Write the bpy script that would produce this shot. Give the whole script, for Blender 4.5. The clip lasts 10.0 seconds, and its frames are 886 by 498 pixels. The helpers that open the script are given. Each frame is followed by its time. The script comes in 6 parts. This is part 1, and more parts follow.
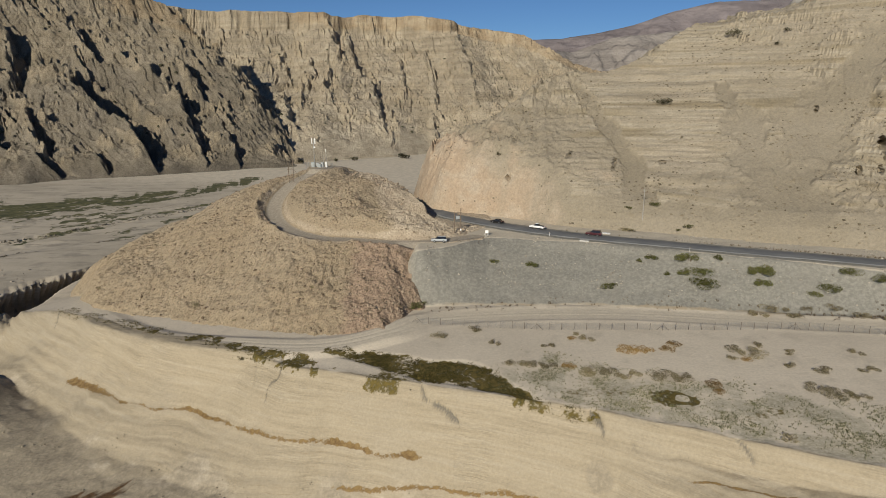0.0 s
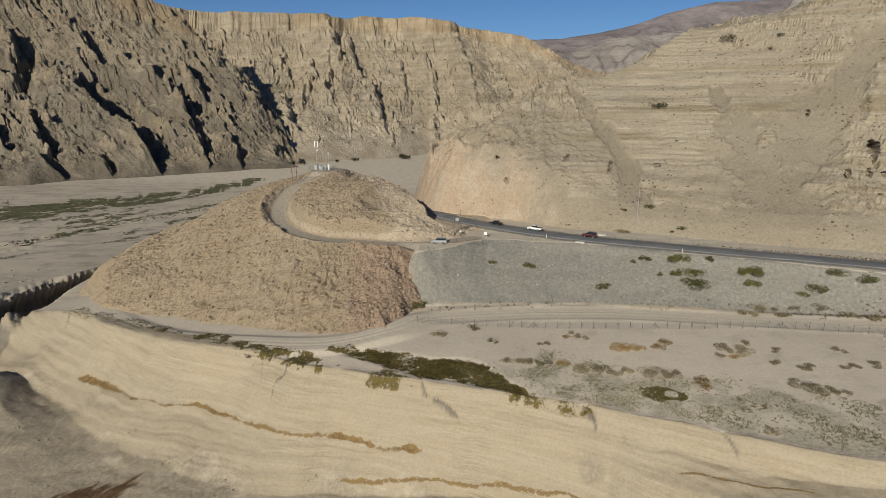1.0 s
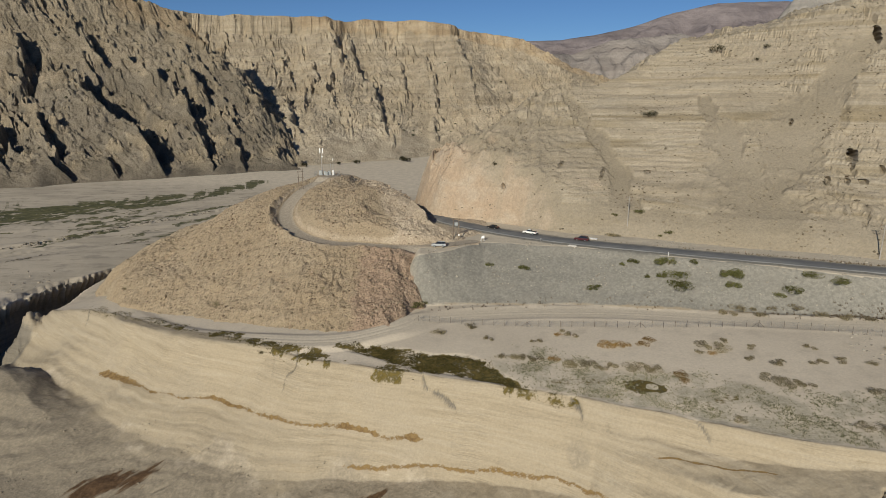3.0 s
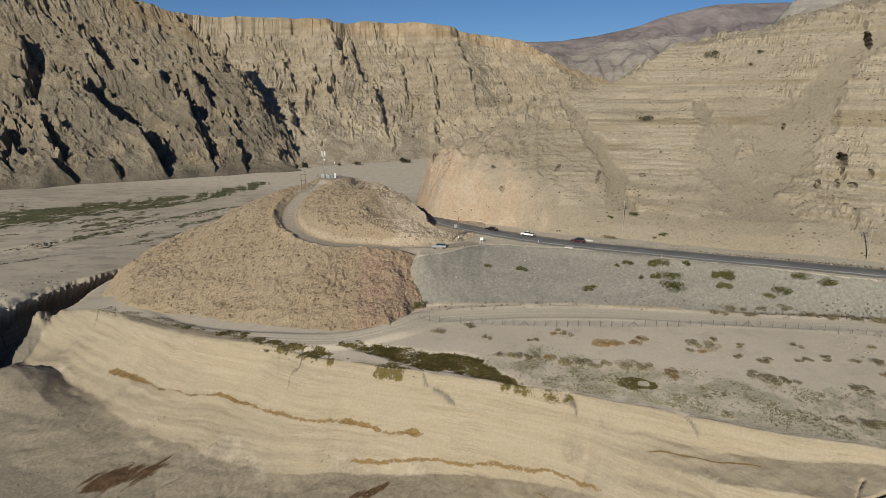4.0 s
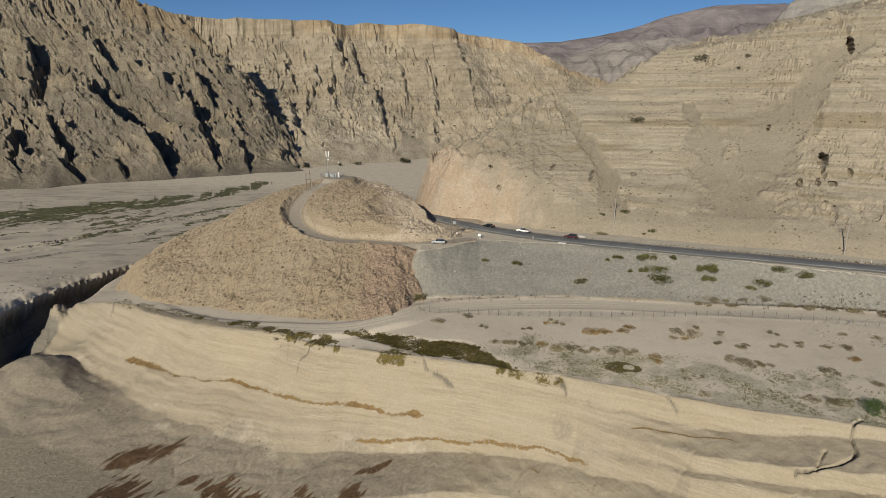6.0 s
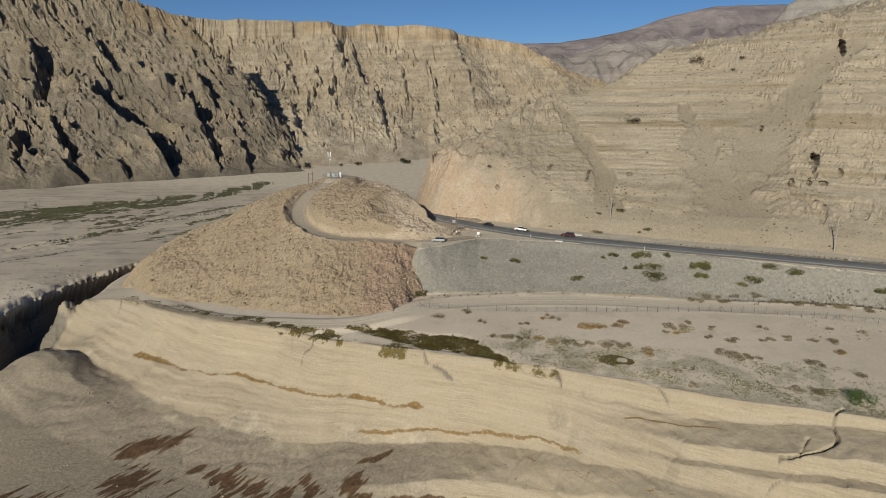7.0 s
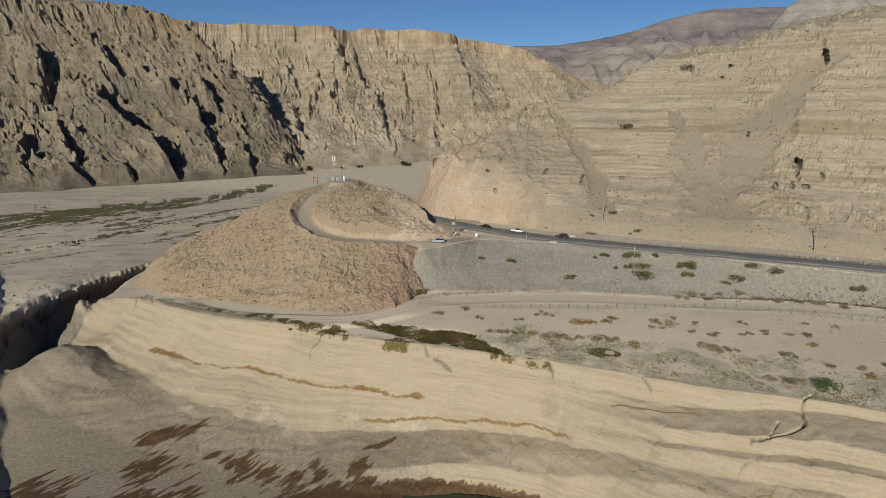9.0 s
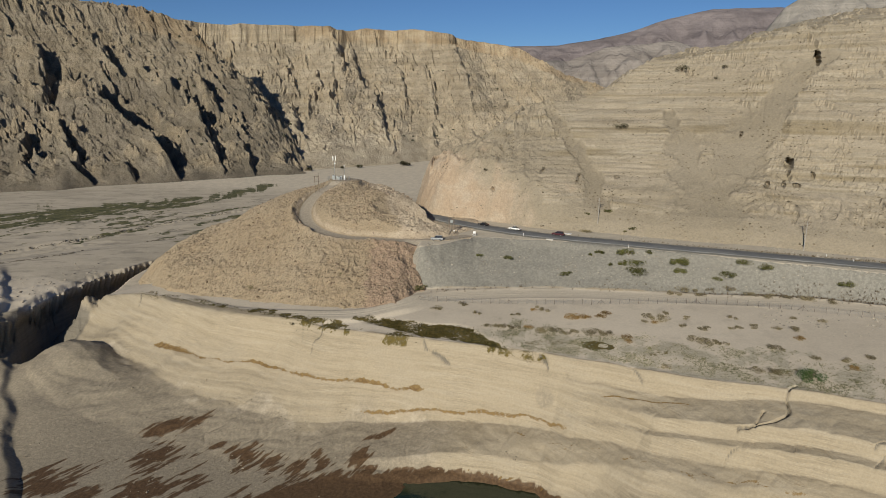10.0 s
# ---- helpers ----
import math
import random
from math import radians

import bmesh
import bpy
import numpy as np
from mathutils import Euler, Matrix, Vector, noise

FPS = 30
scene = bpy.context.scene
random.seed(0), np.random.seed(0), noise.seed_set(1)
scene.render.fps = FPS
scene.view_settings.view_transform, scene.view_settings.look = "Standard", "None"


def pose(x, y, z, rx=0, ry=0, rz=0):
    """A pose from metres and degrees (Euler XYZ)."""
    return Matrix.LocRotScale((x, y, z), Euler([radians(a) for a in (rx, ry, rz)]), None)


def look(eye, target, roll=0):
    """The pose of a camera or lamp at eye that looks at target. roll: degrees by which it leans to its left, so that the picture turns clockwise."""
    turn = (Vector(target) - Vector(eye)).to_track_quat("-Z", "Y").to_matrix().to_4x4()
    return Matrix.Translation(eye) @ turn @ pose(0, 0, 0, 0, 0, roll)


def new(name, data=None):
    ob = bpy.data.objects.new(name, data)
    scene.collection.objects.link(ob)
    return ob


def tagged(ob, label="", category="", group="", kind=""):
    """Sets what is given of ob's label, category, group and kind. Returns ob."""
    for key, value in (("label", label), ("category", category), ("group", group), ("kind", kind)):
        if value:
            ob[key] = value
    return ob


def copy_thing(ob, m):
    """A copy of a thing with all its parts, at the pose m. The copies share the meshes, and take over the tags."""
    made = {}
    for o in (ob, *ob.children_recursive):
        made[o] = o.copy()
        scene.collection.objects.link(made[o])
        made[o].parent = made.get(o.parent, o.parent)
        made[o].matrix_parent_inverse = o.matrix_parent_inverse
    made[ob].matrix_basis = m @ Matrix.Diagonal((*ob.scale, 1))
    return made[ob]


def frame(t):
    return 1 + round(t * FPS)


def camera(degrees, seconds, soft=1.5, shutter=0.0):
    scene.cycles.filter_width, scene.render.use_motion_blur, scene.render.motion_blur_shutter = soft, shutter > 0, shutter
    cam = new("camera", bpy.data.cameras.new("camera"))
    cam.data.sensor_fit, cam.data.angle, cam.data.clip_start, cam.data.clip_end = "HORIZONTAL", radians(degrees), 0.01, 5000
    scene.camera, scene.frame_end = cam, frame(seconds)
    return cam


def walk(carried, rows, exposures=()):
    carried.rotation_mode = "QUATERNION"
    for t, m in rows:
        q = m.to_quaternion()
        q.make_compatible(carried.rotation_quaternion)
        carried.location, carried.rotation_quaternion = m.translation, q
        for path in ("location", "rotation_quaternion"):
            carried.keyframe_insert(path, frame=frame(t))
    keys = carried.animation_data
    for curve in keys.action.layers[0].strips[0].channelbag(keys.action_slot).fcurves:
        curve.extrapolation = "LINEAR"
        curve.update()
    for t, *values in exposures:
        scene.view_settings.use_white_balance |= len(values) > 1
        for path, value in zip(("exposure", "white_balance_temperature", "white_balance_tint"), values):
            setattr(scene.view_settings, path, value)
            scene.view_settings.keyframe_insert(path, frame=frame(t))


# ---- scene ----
cam = camera(73.0, 10.0, 0.75)
PATH = [
    (0.0, pose(0.00, 0.00, 71.00, 75.822, -0.001, 0.006)),
    (0.5, pose(0.11, -2.49, 71.88, 75.788, 0.003, 0.031)),
    (1.0, pose(0.20, -4.93, 72.74, 75.790, 0.003, 0.047)),
    (1.5, pose(0.16, -7.40, 73.64, 75.793, -0.030, 0.045)),
    (2.0, pose(0.23, -9.89, 74.44, 75.797, -0.038, 0.047)),
    (2.5, pose(0.32, -12.41, 75.25, 75.813, -0.049, 0.060)),
    (4.0, pose(0.32, -19.91, 77.75, 75.875, -0.102, 0.047)),
    (4.5, pose(0.34, -22.44, 78.22, 75.908, -0.110, 0.043)),
    (5.0, pose(0.37, -25.05, 78.35, 75.913, -0.108, 0.033)),
    (5.5, pose(0.38, -27.62, 78.48, 75.908, -0.103, 0.009)),
    (7.0, pose(0.53, -35.40, 78.86, 75.967, -0.128, 0.016)),
    (7.5, pose(0.57, -38.02, 79.37, 76.007, -0.120, 0.018)),
    (8.0, pose(0.61, -40.66, 79.98, 76.011, -0.111, 0.021)),
    (8.5, pose(0.66, -43.32, 80.53, 76.076, -0.084, 0.023)),
    (9.0, pose(0.69, -45.95, 81.01, 76.145, -0.081, 0.024)),
    (9.5, pose(0.75, -48.57, 81.15, 76.139, -0.101, 0.003)),
    (10.0, pose(0.82, -51.05, 81.23, 76.139, -0.121, -0.064)),
]
walk(cam, PATH)

# ---- sun and sky ----
SUN_HEADING, SUN_HEIGHT = 19.5, 23.0      # the way the light travels, clockwise from +y; height over the horizon
world = bpy.data.worlds.new("desert_sky")
scene.world = world
world.use_nodes = True
_bg = world.node_tree.nodes["Background"]
_sky = world.node_tree.nodes.new("ShaderNodeTexSky")
_sky.sky_type = "NISHITA"
_sky.sun_disc = False
_sky.sun_elevation = radians(SUN_HEIGHT)
_sky.sun_rotation = radians(180 + SUN_HEADING)
_sky.air_density, _sky.dust_density, _sky.ozone_density, _sky.altitude = 1.0, 0.0, 7.0, 2400
world.node_tree.links.new(_sky.outputs[0], _bg.inputs[0])
_bg.inputs[1].default_value = 0.066
sun = new("sun", bpy.data.lights.new("sun", "SUN"))
sun.data.energy, sun.data.angle, sun.data.color = 5.0, radians(0.53), (1.0, 0.94, 0.79)
_h, _e = radians(SUN_HEADING), radians(SUN_HEIGHT)
sun.matrix_world = look((0, 0, 300), (math.sin(_h) * math.cos(_e), math.cos(_h) * math.cos(_e), 300 - math.sin(_e)))
scene.view_settings.exposure = -0.11


# ---- land: noise and shapes ----
def perlin(x, y, seed=0):
    xi, yi = np.floor(x).astype(np.int64), np.floor(y).astype(np.int64)
    xf, yf = x - xi, y - yi

    def grad(ix, iy, dx, dy):
        h = (ix * 374761393 + iy * 668265263 + seed * 1442695041) & 0xFFFFFFFF
        h = ((h ^ (h >> 13)) * 1274126177) & 0xFFFFFFFF
        a = ((h ^ (h >> 16)) & 0xFFFF) * (2 * math.pi / 65536)
        return np.cos(a) * dx + np.sin(a) * dy

    u, v = xf * xf * xf * (xf * (xf * 6 - 15) + 10), yf * yf * yf * (yf * (yf * 6 - 15) + 10)
    a = grad(xi, yi, xf, yf) * (1 - u) + grad(xi + 1, yi, xf - 1, yf) * u
    b = grad(xi, yi + 1, xf, yf - 1) * (1 - u) + grad(xi + 1, yi + 1, xf - 1, yf - 1) * u
    return 1.5 * (a * (1 - v) + b * v)


def fbm(x, y, size, octaves=4, seed=0, gain=0.5):
    total, amp = 0, 1.0
    for k in range(octaves):
        total = total + amp * perlin(x / size * 2**k + 17.3 * k, y / size * 2**k - 9.1 * k, seed + k)
        amp *= gain
    return total


def ridged(x, y, size, octaves=4, seed=0, gain=0.5):
    total, amp = 0, 1.0
    for k in range(octaves):
        total = total + amp * (1 - 2 * np.abs(perlin(x / size * 2**k + 7.7 * k, y / size * 2**k + 3.9 * k, seed + k)))
        amp *= gain
    return total


def cells(x, y, size, seed=0):
    """Broken blocks: a random value for each cell, and how far a place is from the cell's edge."""
    x, y = x / size, y / size
    xi, yi = np.floor(x).astype(np.int64), np.floor(y).astype(np.int64)
    best, second, value = np.full(x.shape, 9.0), np.full(x.shape, 9.0), np.zeros(x.shape)
    for dx in (-1, 0, 1):
        for dy in (-1, 0, 1):
            cx, cy = xi + dx, yi + dy
            h = (cx * 374761393 + cy * 668265263 + seed * 1442695041) & 0xFFFFFFFF
            h = ((h ^ (h >> 13)) * 1274126177) & 0xFFFFFFFF
            h = h ^ (h >> 16)
            d = (cx + (h & 1023) / 1023 - x) ** 2 + (cy + ((h >> 10) & 1023) / 1023 - y) ** 2
            m = d < best
            second = np.where(m, best, np.minimum(second, d))
            best = np.where(m, d, best)
            value = np.where(m, ((h >> 20) & 1023) / 1023, value)
    return value, np.sqrt(second) - np.sqrt(best)


def step(a, b, v):
    u = np.clip((v - a) / (b - a), 0, 1)
    return u * u * (3 - 2 * u)


def curve_points(points, per=8):
    """A smooth line through the given points."""
    p = np.array(points, float)
    p = np.vstack([2 * p[0] - p[1], p, 2 * p[-1] - p[-2]])
    out = []
    for i in range(1, len(p) - 2):
        for k in range(per):
            t = k / per
            out.append(0.5 * (2 * p[i] + (p[i + 1] - p[i - 1]) * t + (2 * p[i - 1] - 5 * p[i] + 4 * p[i + 1] - p[i + 2]) * t * t
                              + (3 * p[i] - p[i - 1] - 3 * p[i + 1] + p[i + 2]) * t**3))
    out.append(p[-2])
    return np.array(out)


def along(x, y, line):
    """Distance to a line, on its left (+) or right (-), the way along it, and its further columns there."""
    line = np.asarray(line, float)
    best = np.full(np.shape(x), 1e18)
    side, way = np.zeros(np.shape(x)), np.zeros(np.shape(x))
    cols = [np.zeros(np.shape(x)) for _ in range(line.shape[1] - 2)]
    run = 0.0
    for a, b in zip(line[:-1], line[1:]):
        ax, ay, bx, by = a[0], a[1], b[0] - a[0], b[1] - a[1]
        ll = bx * bx + by * by
        t = np.clip(((x - ax) * bx + (y - ay) * by) / ll, 0, 1)
        dx, dy = x - ax - t * bx, y - ay - t * by
        dd = dx * dx + dy * dy
        m = dd < best
        best = np.where(m, dd, best)
        side = np.where(m, np.sign(bx * dy - by * dx), side)
        way = np.where(m, run + t * math.sqrt(ll), way)
        for k in range(len(cols)):
            cols[k] = np.where(m, a[2 + k] + t * (b[2 + k] - a[2 + k]), cols[k])
        run += math.sqrt(ll)
    return np.sqrt(best), side, way, cols


ROAD = curve_points([(240, 97, 29), (165, 130, 29), (129.7, 145.6, 29), (107.4, 155.2, 29), (77.3, 167.6, 29), (43.3, 183.2, 29),
                     (24.7, 195.5, 29), (10.5, 207.0, 29.2), (0.5, 218, 29.4), (-5.5, 231, 29.4), (-11, 250, 29), (-20, 285, 24),
                     (-38, 345, 10), (-70, 420, 1), (-90, 560, 0.3)])
TRACK = curve_points([(10, 183, 28.9), (-4.3, 175.5, 28.9), (-15.8, 174.5, 29), (-28, 177, 29.2), (-37, 178, 29.5), (-47, 184, 30.3),
                      (-54.5, 193, 32), (-58.5, 205, 34.5), (-58.5, 217, 37.5), (-55.5, 228, 40.5), (-49, 237, 43), (-42, 246, 43.3)])
DIRT = curve_points([(-130, 208, 4.5), (-116, 181, 8.5), (-97, 160, 10.3), (-75, 143, 12), (-50, 134.5, 13.5), (-28, 131.5, 14.5),
                     (-12, 137.5, 15.9), (-3.7, 145.5, 16.5), (20, 148.7, 16.75), (37, 148.3, 16.75), (53.5, 145.9, 16.75), (76, 139.4, 16.8),
                     (96.6, 133, 16.9), (120, 127, 17.0), (170, 104, 17.3)])
FENCE = curve_points([(-6.6, 142.6), (19, 138.6), (50.4, 135.3), (80.8, 132.3), (94.2, 128.5), (113.6, 119.9), (150, 103)])
GORGE = curve_points([(-138, 252, 1, 1), (-146, 236, -4, 2.2), (-149.5, 218, -9, 4), (-151, 200, -13, 5.5), (-152, 182, -17, 6), (-150, 165, -18, 5.5), (-149, 152, -15, 5)])

MEADOW = curve_points([(-27, 128.6, 0.8), (-19, 126, 2.2), (-11, 122.5, 3.6), (-3, 118.5, 4.2), (4, 117, 5.0), (9.5, 113, 3.6), (13, 110, 2.0), (19.3, 104.2, 1.1), (28, 100.4, 0.6)])
ALGAE = curve_points([(-325, 352, 26), (-290, 368, 27), (-258, 396, 26), (-218, 436, 22), (-188, 488, 16), (-165, 560, 10)])
BANK = curve_points([(-262, 245), (-234, 284), (-214.4, 311.2), (-189, 351.6), (-160, 392)], 5)
SHELF = curve_points([(-236, 230), (-210, 251.4), (-199.6, 259.7), (-194, 273), (-174.5, 285), (-150, 300)], 5)
CRACKS = [curve_points(c, 5) for c in (
    [(-6.0, 117.3, 0.30), (-4.5, 112.8, 0.50), (-3.5, 111.3, 0.50), (0.1, 109.5, 0.50), (2.9, 107.8, 0.50), (3.2, 107.1, 0.30)],
    [(27.5, 101.3, 0.36), (28.4, 100.5, 0.60), (29.3, 99.4, 0.60), (29.6, 98.6, 0.36)],
    [(28.2, 98.4, 0.21), (29.3, 97.1, 0.21)],
    [(-37.2, 127.1, 0.21), (-36.2, 123.2, 0.35), (-37.0, 121.9, 0.35), (-38.9, 122.2, 0.35), (-39.6, 120.6, 0.21)],
    [(-42.8, 127.2, 0.15), (-43.1, 124.0, 0.15)],
    [(82.9, 76.0, 0.30), (80.0, 74.0, 0.50), (78.3, 69.7, 0.50), (74.3, 68.0, 0.50), (69.5, 67.7, 0.50), (67.2, 68.5, 0.50), (66.5, 68.4, 0.30)],
    [(73.8, 71.7, 0.21), (70.4, 68.3, 0.21)],
    [(65.7, 65.5, 0.24), (63.7, 65.4, 0.40), (62.7, 65.0, 0.24)],
    [(91.5, 58.3, 0.24), (89.2, 57.5, 0.40), (88.9, 57.1, 0.24)],
    [(90.5, 56.3, 0.24), (89.2, 55.7, 0.40), (87.3, 54.4, 0.24)],
    [(-115.9, 170.6, 0.30), (-115.2, 168.3, 0.50), (-115.0, 166.5, 0.30)],
    [(-82.8, 144.6, 0.12), (-85.9, 144.6, 0.12)],
    [(-62.6, 133.4, 0.12), (-61.3, 132.6, 0.12)],
    [(-49.5, 129.4, 0.12), (-48.6, 128.2, 0.12)],
    [(49.3, 89.9, 0.18), (50.6, 88.4, 0.30), (51.5, 87.2, 0.18)],
    [(34.0, 96.1, 0.15), (34.7, 94.8, 0.15)],
    [(-43.3, 109.9, 0.15), (-43.5, 108.5, 0.15)],
    [(-32.2, 130.2, 0.12), (-28.8, 119.7, 0.12)])]

# foreground escarpment: stations along its rim, and lines that run along it (outward distance, height)
STATION = [-230, -212, -199, -187, -161, -138, -110, -85, -67, -45, -22, 5, 30, 60, 110, 200]
RIM_D = [-10, -10, -7, -3, 0, 2.2, 4, 6, 6, 4, 0, -2, -1, -1, -3, -5]
RIM_Z = [-3, -3, -2.4, 3.5, 8.6, 9.8, 11.4, 12.6, 13.2, 13.6, 13.8, 14.6, 15.6, 17.2, 18.5, 19]
BROW_D = [-5, -4, -1, 2, 4, 6.0, 7.6, 8.7, 8.2, 5.7, 1.8, 0.1, 1.1, 0.0, -2.0, -4]
BROW_Z = [-5, -5, -4, -1, 3.5, 5.5, 7.8, 8.9, 9.6, 9.4, 9.2, 9.9, 10.3, 15.0, 16.6, 16.9]
LEDGE_D = [2, 3, 5, 6, 10.5, 14.3, 16.0, 15.4, 13.8, 9.6, 5.5, 2.7, 9.3, 10.1, 9, 8]
LEDGE_Z = [-9, -9, -7, -5.5, -4.8, -3.2, -1.8, -0.6, -0.1, -0.2, 0.8, 5.3, 8.5, 13.4, 14.8, 15.4]
TREAD_D = [5.3, 6, 7.3, 8.7, 12.7, 16.9, 18.8, 18.1, 17.6, 11.2, 6.8, 4.4, 10.7, 11.4, 10.6, 9.6]
TREAD_Z = [-10, -10, -8.3, -6.8, -6.2, -4.7, -3.8, -3.1, -3.6, -3.3, -1.7, 2.0, 5.5, 10.1, 11.6, 12]
SILL_D = [8.7, 9, 9.7, 11.3, 14.8, 19.4, 22.4, 20.9, 20.3, 12.9, 7.9, 5.7, 12.5, 14.3, 13.4, 12.4]
SILL_Z = [-11, -11, -9.7, -8.2, -7.6, -6.2, -6.0, -5.3, -6.0, -6.5, -3.8, 0.2, 5.2, 9.7, 11.2, 11.6]
MID_D = [12, 12, 12, 14, 17, 22, 26, 26.7, 24.5, 14.2, 8.9, 7.5, 14.4, 15.9, 15.2, 14.2]
MID_Z = [-12, -12, -11, -9.5, -9, -7.6, -8.6, -9.2, -9.4, -9.5, -6.0, -2.6, 1.5, 5.4, 6.9, 7.4]
STEP_D = [16, 16, 16, 18, 22, 27, 31, 35.7, 35.5, 31.2, 23.2, 17.4, 19.5, 19.8, 19.5, 19]
STEP_Z = [-12.6, -12, -10.5, -8.5, -7.6, -7.0, -9.6, -11.0, -11.6, -11.8, -8.1, -4.8, 0.1, 4.1, 5.5, 6]
LIP_D = [20, 20, 20, 22, 27, 32, 36, 40.6, 40.2, 35.6, 25.1, 19.0, 24.4, 24.1, 24, 24]
LIP_Z = [-13, -12, -10, -7.5, -6.4, -6.6, -10.4, -12.0, -12.4, -12.3, -11.7, -10.5, -4.0, 0.0, 1.5, 2]
FOOT_D = [34, 34, 36, 38, 44, 50, 48, 46, 44, 40, 29.3, 22.9, 28.5, 30.2, 31, 32]
FOOT_Z = [-13, -13, -12.5, -11.5, -10.5, -9.8, -12.0, -12.6, -12.7, -12.7, -12.9, -12.9, -6.1, -3.1, -2, -2]


def scarp_axes(x, y):
    return (x - 28.5) * 0.896 - (y - 98.9) * 0.444, -(x - 28.5) * 0.444 - (y - 98.9) * 0.896


def ground(x, y, masks=None):
    s, d = scarp_axes(x, y)
    # the rim winds a little, and steps at the washed-out corners
    wind = (1.3 * fbm(s, d * 0.15, 26, 3, 5) + 1.5 * fbm(s, d * 0.6, 19, 3, 6) * step(3, 14, d)) * step(-205, -180, s)
    dw = d + wind
    lines = [(np.interp(s, STATION, a), np.interp(s, STATION, b)) for a, b in
             ((RIM_D, RIM_Z), (BROW_D, BROW_Z), (LEDGE_D, LEDGE_Z), (TREAD_D, TREAD_Z), (SILL_D, SILL_Z), (MID_D, MID_Z), (STEP_D, STEP_Z), (LIP_D, LIP_Z), (FOOT_D, FOOT_Z))]
    rim_d, rim_z = lines[0]
    back = np.maximum(rim_d - dw, 0)
    right = step(-110, -40, s)
    z = rim_z + (0.8 + 1.6 * right) * (1 - np.exp(-back / 22))
    for (d0, z0), (d1, z1) in zip(lines[:-1], lines[1:]):
        u = np.clip((dw - d0) / (d1 - d0), 0, 1)
        u = 0.85 * u + 0.15 * u * u * (3 - 2 * u)
        z = np.where(dw > d0, z0 + (z1 - z0) * u, z)
    foot_d, foot_z = lines[8]
    z = np.where(dw > foot_d, foot_z + (-12.55 - foot_z) * step(0, 26, dw - foot_d), z)
    face = step(-2.5, 1.5, dw - rim_d) * (1 - step(-3, 4, dw - foot_d)) * step(-204, -190, s)
    # beds that dip along the face: ledges of uneven thickness
    bed = z - 0.055 * s + 0.5 * fbm(s, d, 14, 2, 31)
    for thick, amp, seed in ((2.4, 0.26 + 0.3 * (1 - step(-150, -90, s)), 3), (0.9, 0.36, 4)):
        k = bed / thick
        saw = k - np.floor(k)
        z = z + face * amp * (0.5 + 0.5 * step(-0.3, 0.5, fbm(s, d, 19, 2, seed))) * (step(0.0, 0.62, saw) - saw) * thick * 0.9
    # runnels down the face
    z = z - face * 0.35 * np.clip(ridged(s + 3 * fbm(s, d, 9, 2, 12), d * 0.12, 7.5, 2, 9) - 0.75, 0, 1) * step(2, 8, dw - rim_d)
    # terrace sinks towards the river
    q = -0.55 * x + 0.83 * y
    river = step(212, 276, q + 6 * fbm(x, y, 40, 2, 2))
    flow, across = 0.6 * x + 0.8 * y, 0.8 * x - 0.6 * y
    near = 1 - step(330, 470, np.hypot(x, y))
    flats = 1.9 - 1.9 * step(330, 333.5, q + 5 * fbm(x, y, 28, 3, 14)) + near * (0.25 * fbm(x, y, 60, 2, 8) * step(340, 400, q)
        - 0.8 * step(0.55, 0.8, ridged(flow * 0.10, across, 34, 2, 15, 0.3)) * step(338, 350, q))
    flats = flats - 0.55 * step(0.06, 0.14, fbm(flow * 0.12, across + 5 * fbm(x, y, 30, 2, 17), 26, 4, 18, 0.55)) * step(336, 352, q) * (1 - step(430, 560, np.hypot(x, y)))
    bd, bs, _, _ = along(x, y, BANK)
    flats = flats - 1.1 * step(-0.8, 0.8, -bd * bs + 1.6 * fbm(x, y, 9, 3, 16)) * (1 - step(20, 60, bd))
    z = np.where(dw < rim_d, z + (flats - z) * river, z)
    # flats beyond the nose
    edge = np.interp(y, [60, 135, 150, 164, 175, 190, 213, 225, 236, 250, 270, 300], [-190, -168, -160, -157, -160.5, -161, -159, -154, -145, -136, -122, -90])
    left = 1 - step(-0.9, 0.9, x - edge + 2.0 * fbm(x, y, 20, 3, 23))
    bv, _ = cells(x, y, 4.5, 28)
    blocks = 1.9 + (0.45 * fbm(x, y, 18, 3, 24) + 0.35 * (bv - 0.5) * step(-9, -3, x - edge)) * (1 - step(262, 300, q)) + 0.5 * fbm(x, y, 6, 3, 29) * step(10, 30, d)
    lip = step(-4.5, -2.6, x - edge + 1.0 * fbm(x, y, 9, 3, 26)) * (1.6 + 0.8 * fbm(x, y, 9, 3, 27)) * step(140, 160, y)
    blocks, flats = blocks - lip, flats - lip * (y < 262)
    z = z + (np.where(q > 262, flats, blocks + 0.8 - 4.3 * step(42, 75, d)) - z) * left
    # low bank beside the wash
    bank = (d - 39 + 0.55 * -(s + 179)) * 0.876 + 2.0 * fbm(x, y, 24, 3, 41)
    z = z + 1.6 * step(0, 3.4, bank) * step(-20, 5, d) * (s < -40)
    # ravine
    gd, gs, _, (gz, gw) = along(x, y, GORGE)
    gd = gd + 0.9 * fbm(x, y, 20, 2, 51)
    z = np.minimum(z, gz + np.maximum(0, gd - gw) * 4.5)
    kv, _ = cells(x, y, 2.0, 53)
    knob = np.hypot((x + 143.4) / 4.6, (y - 184) / 4.2) + 0.35 * fbm(x, y, 5, 3, 54)
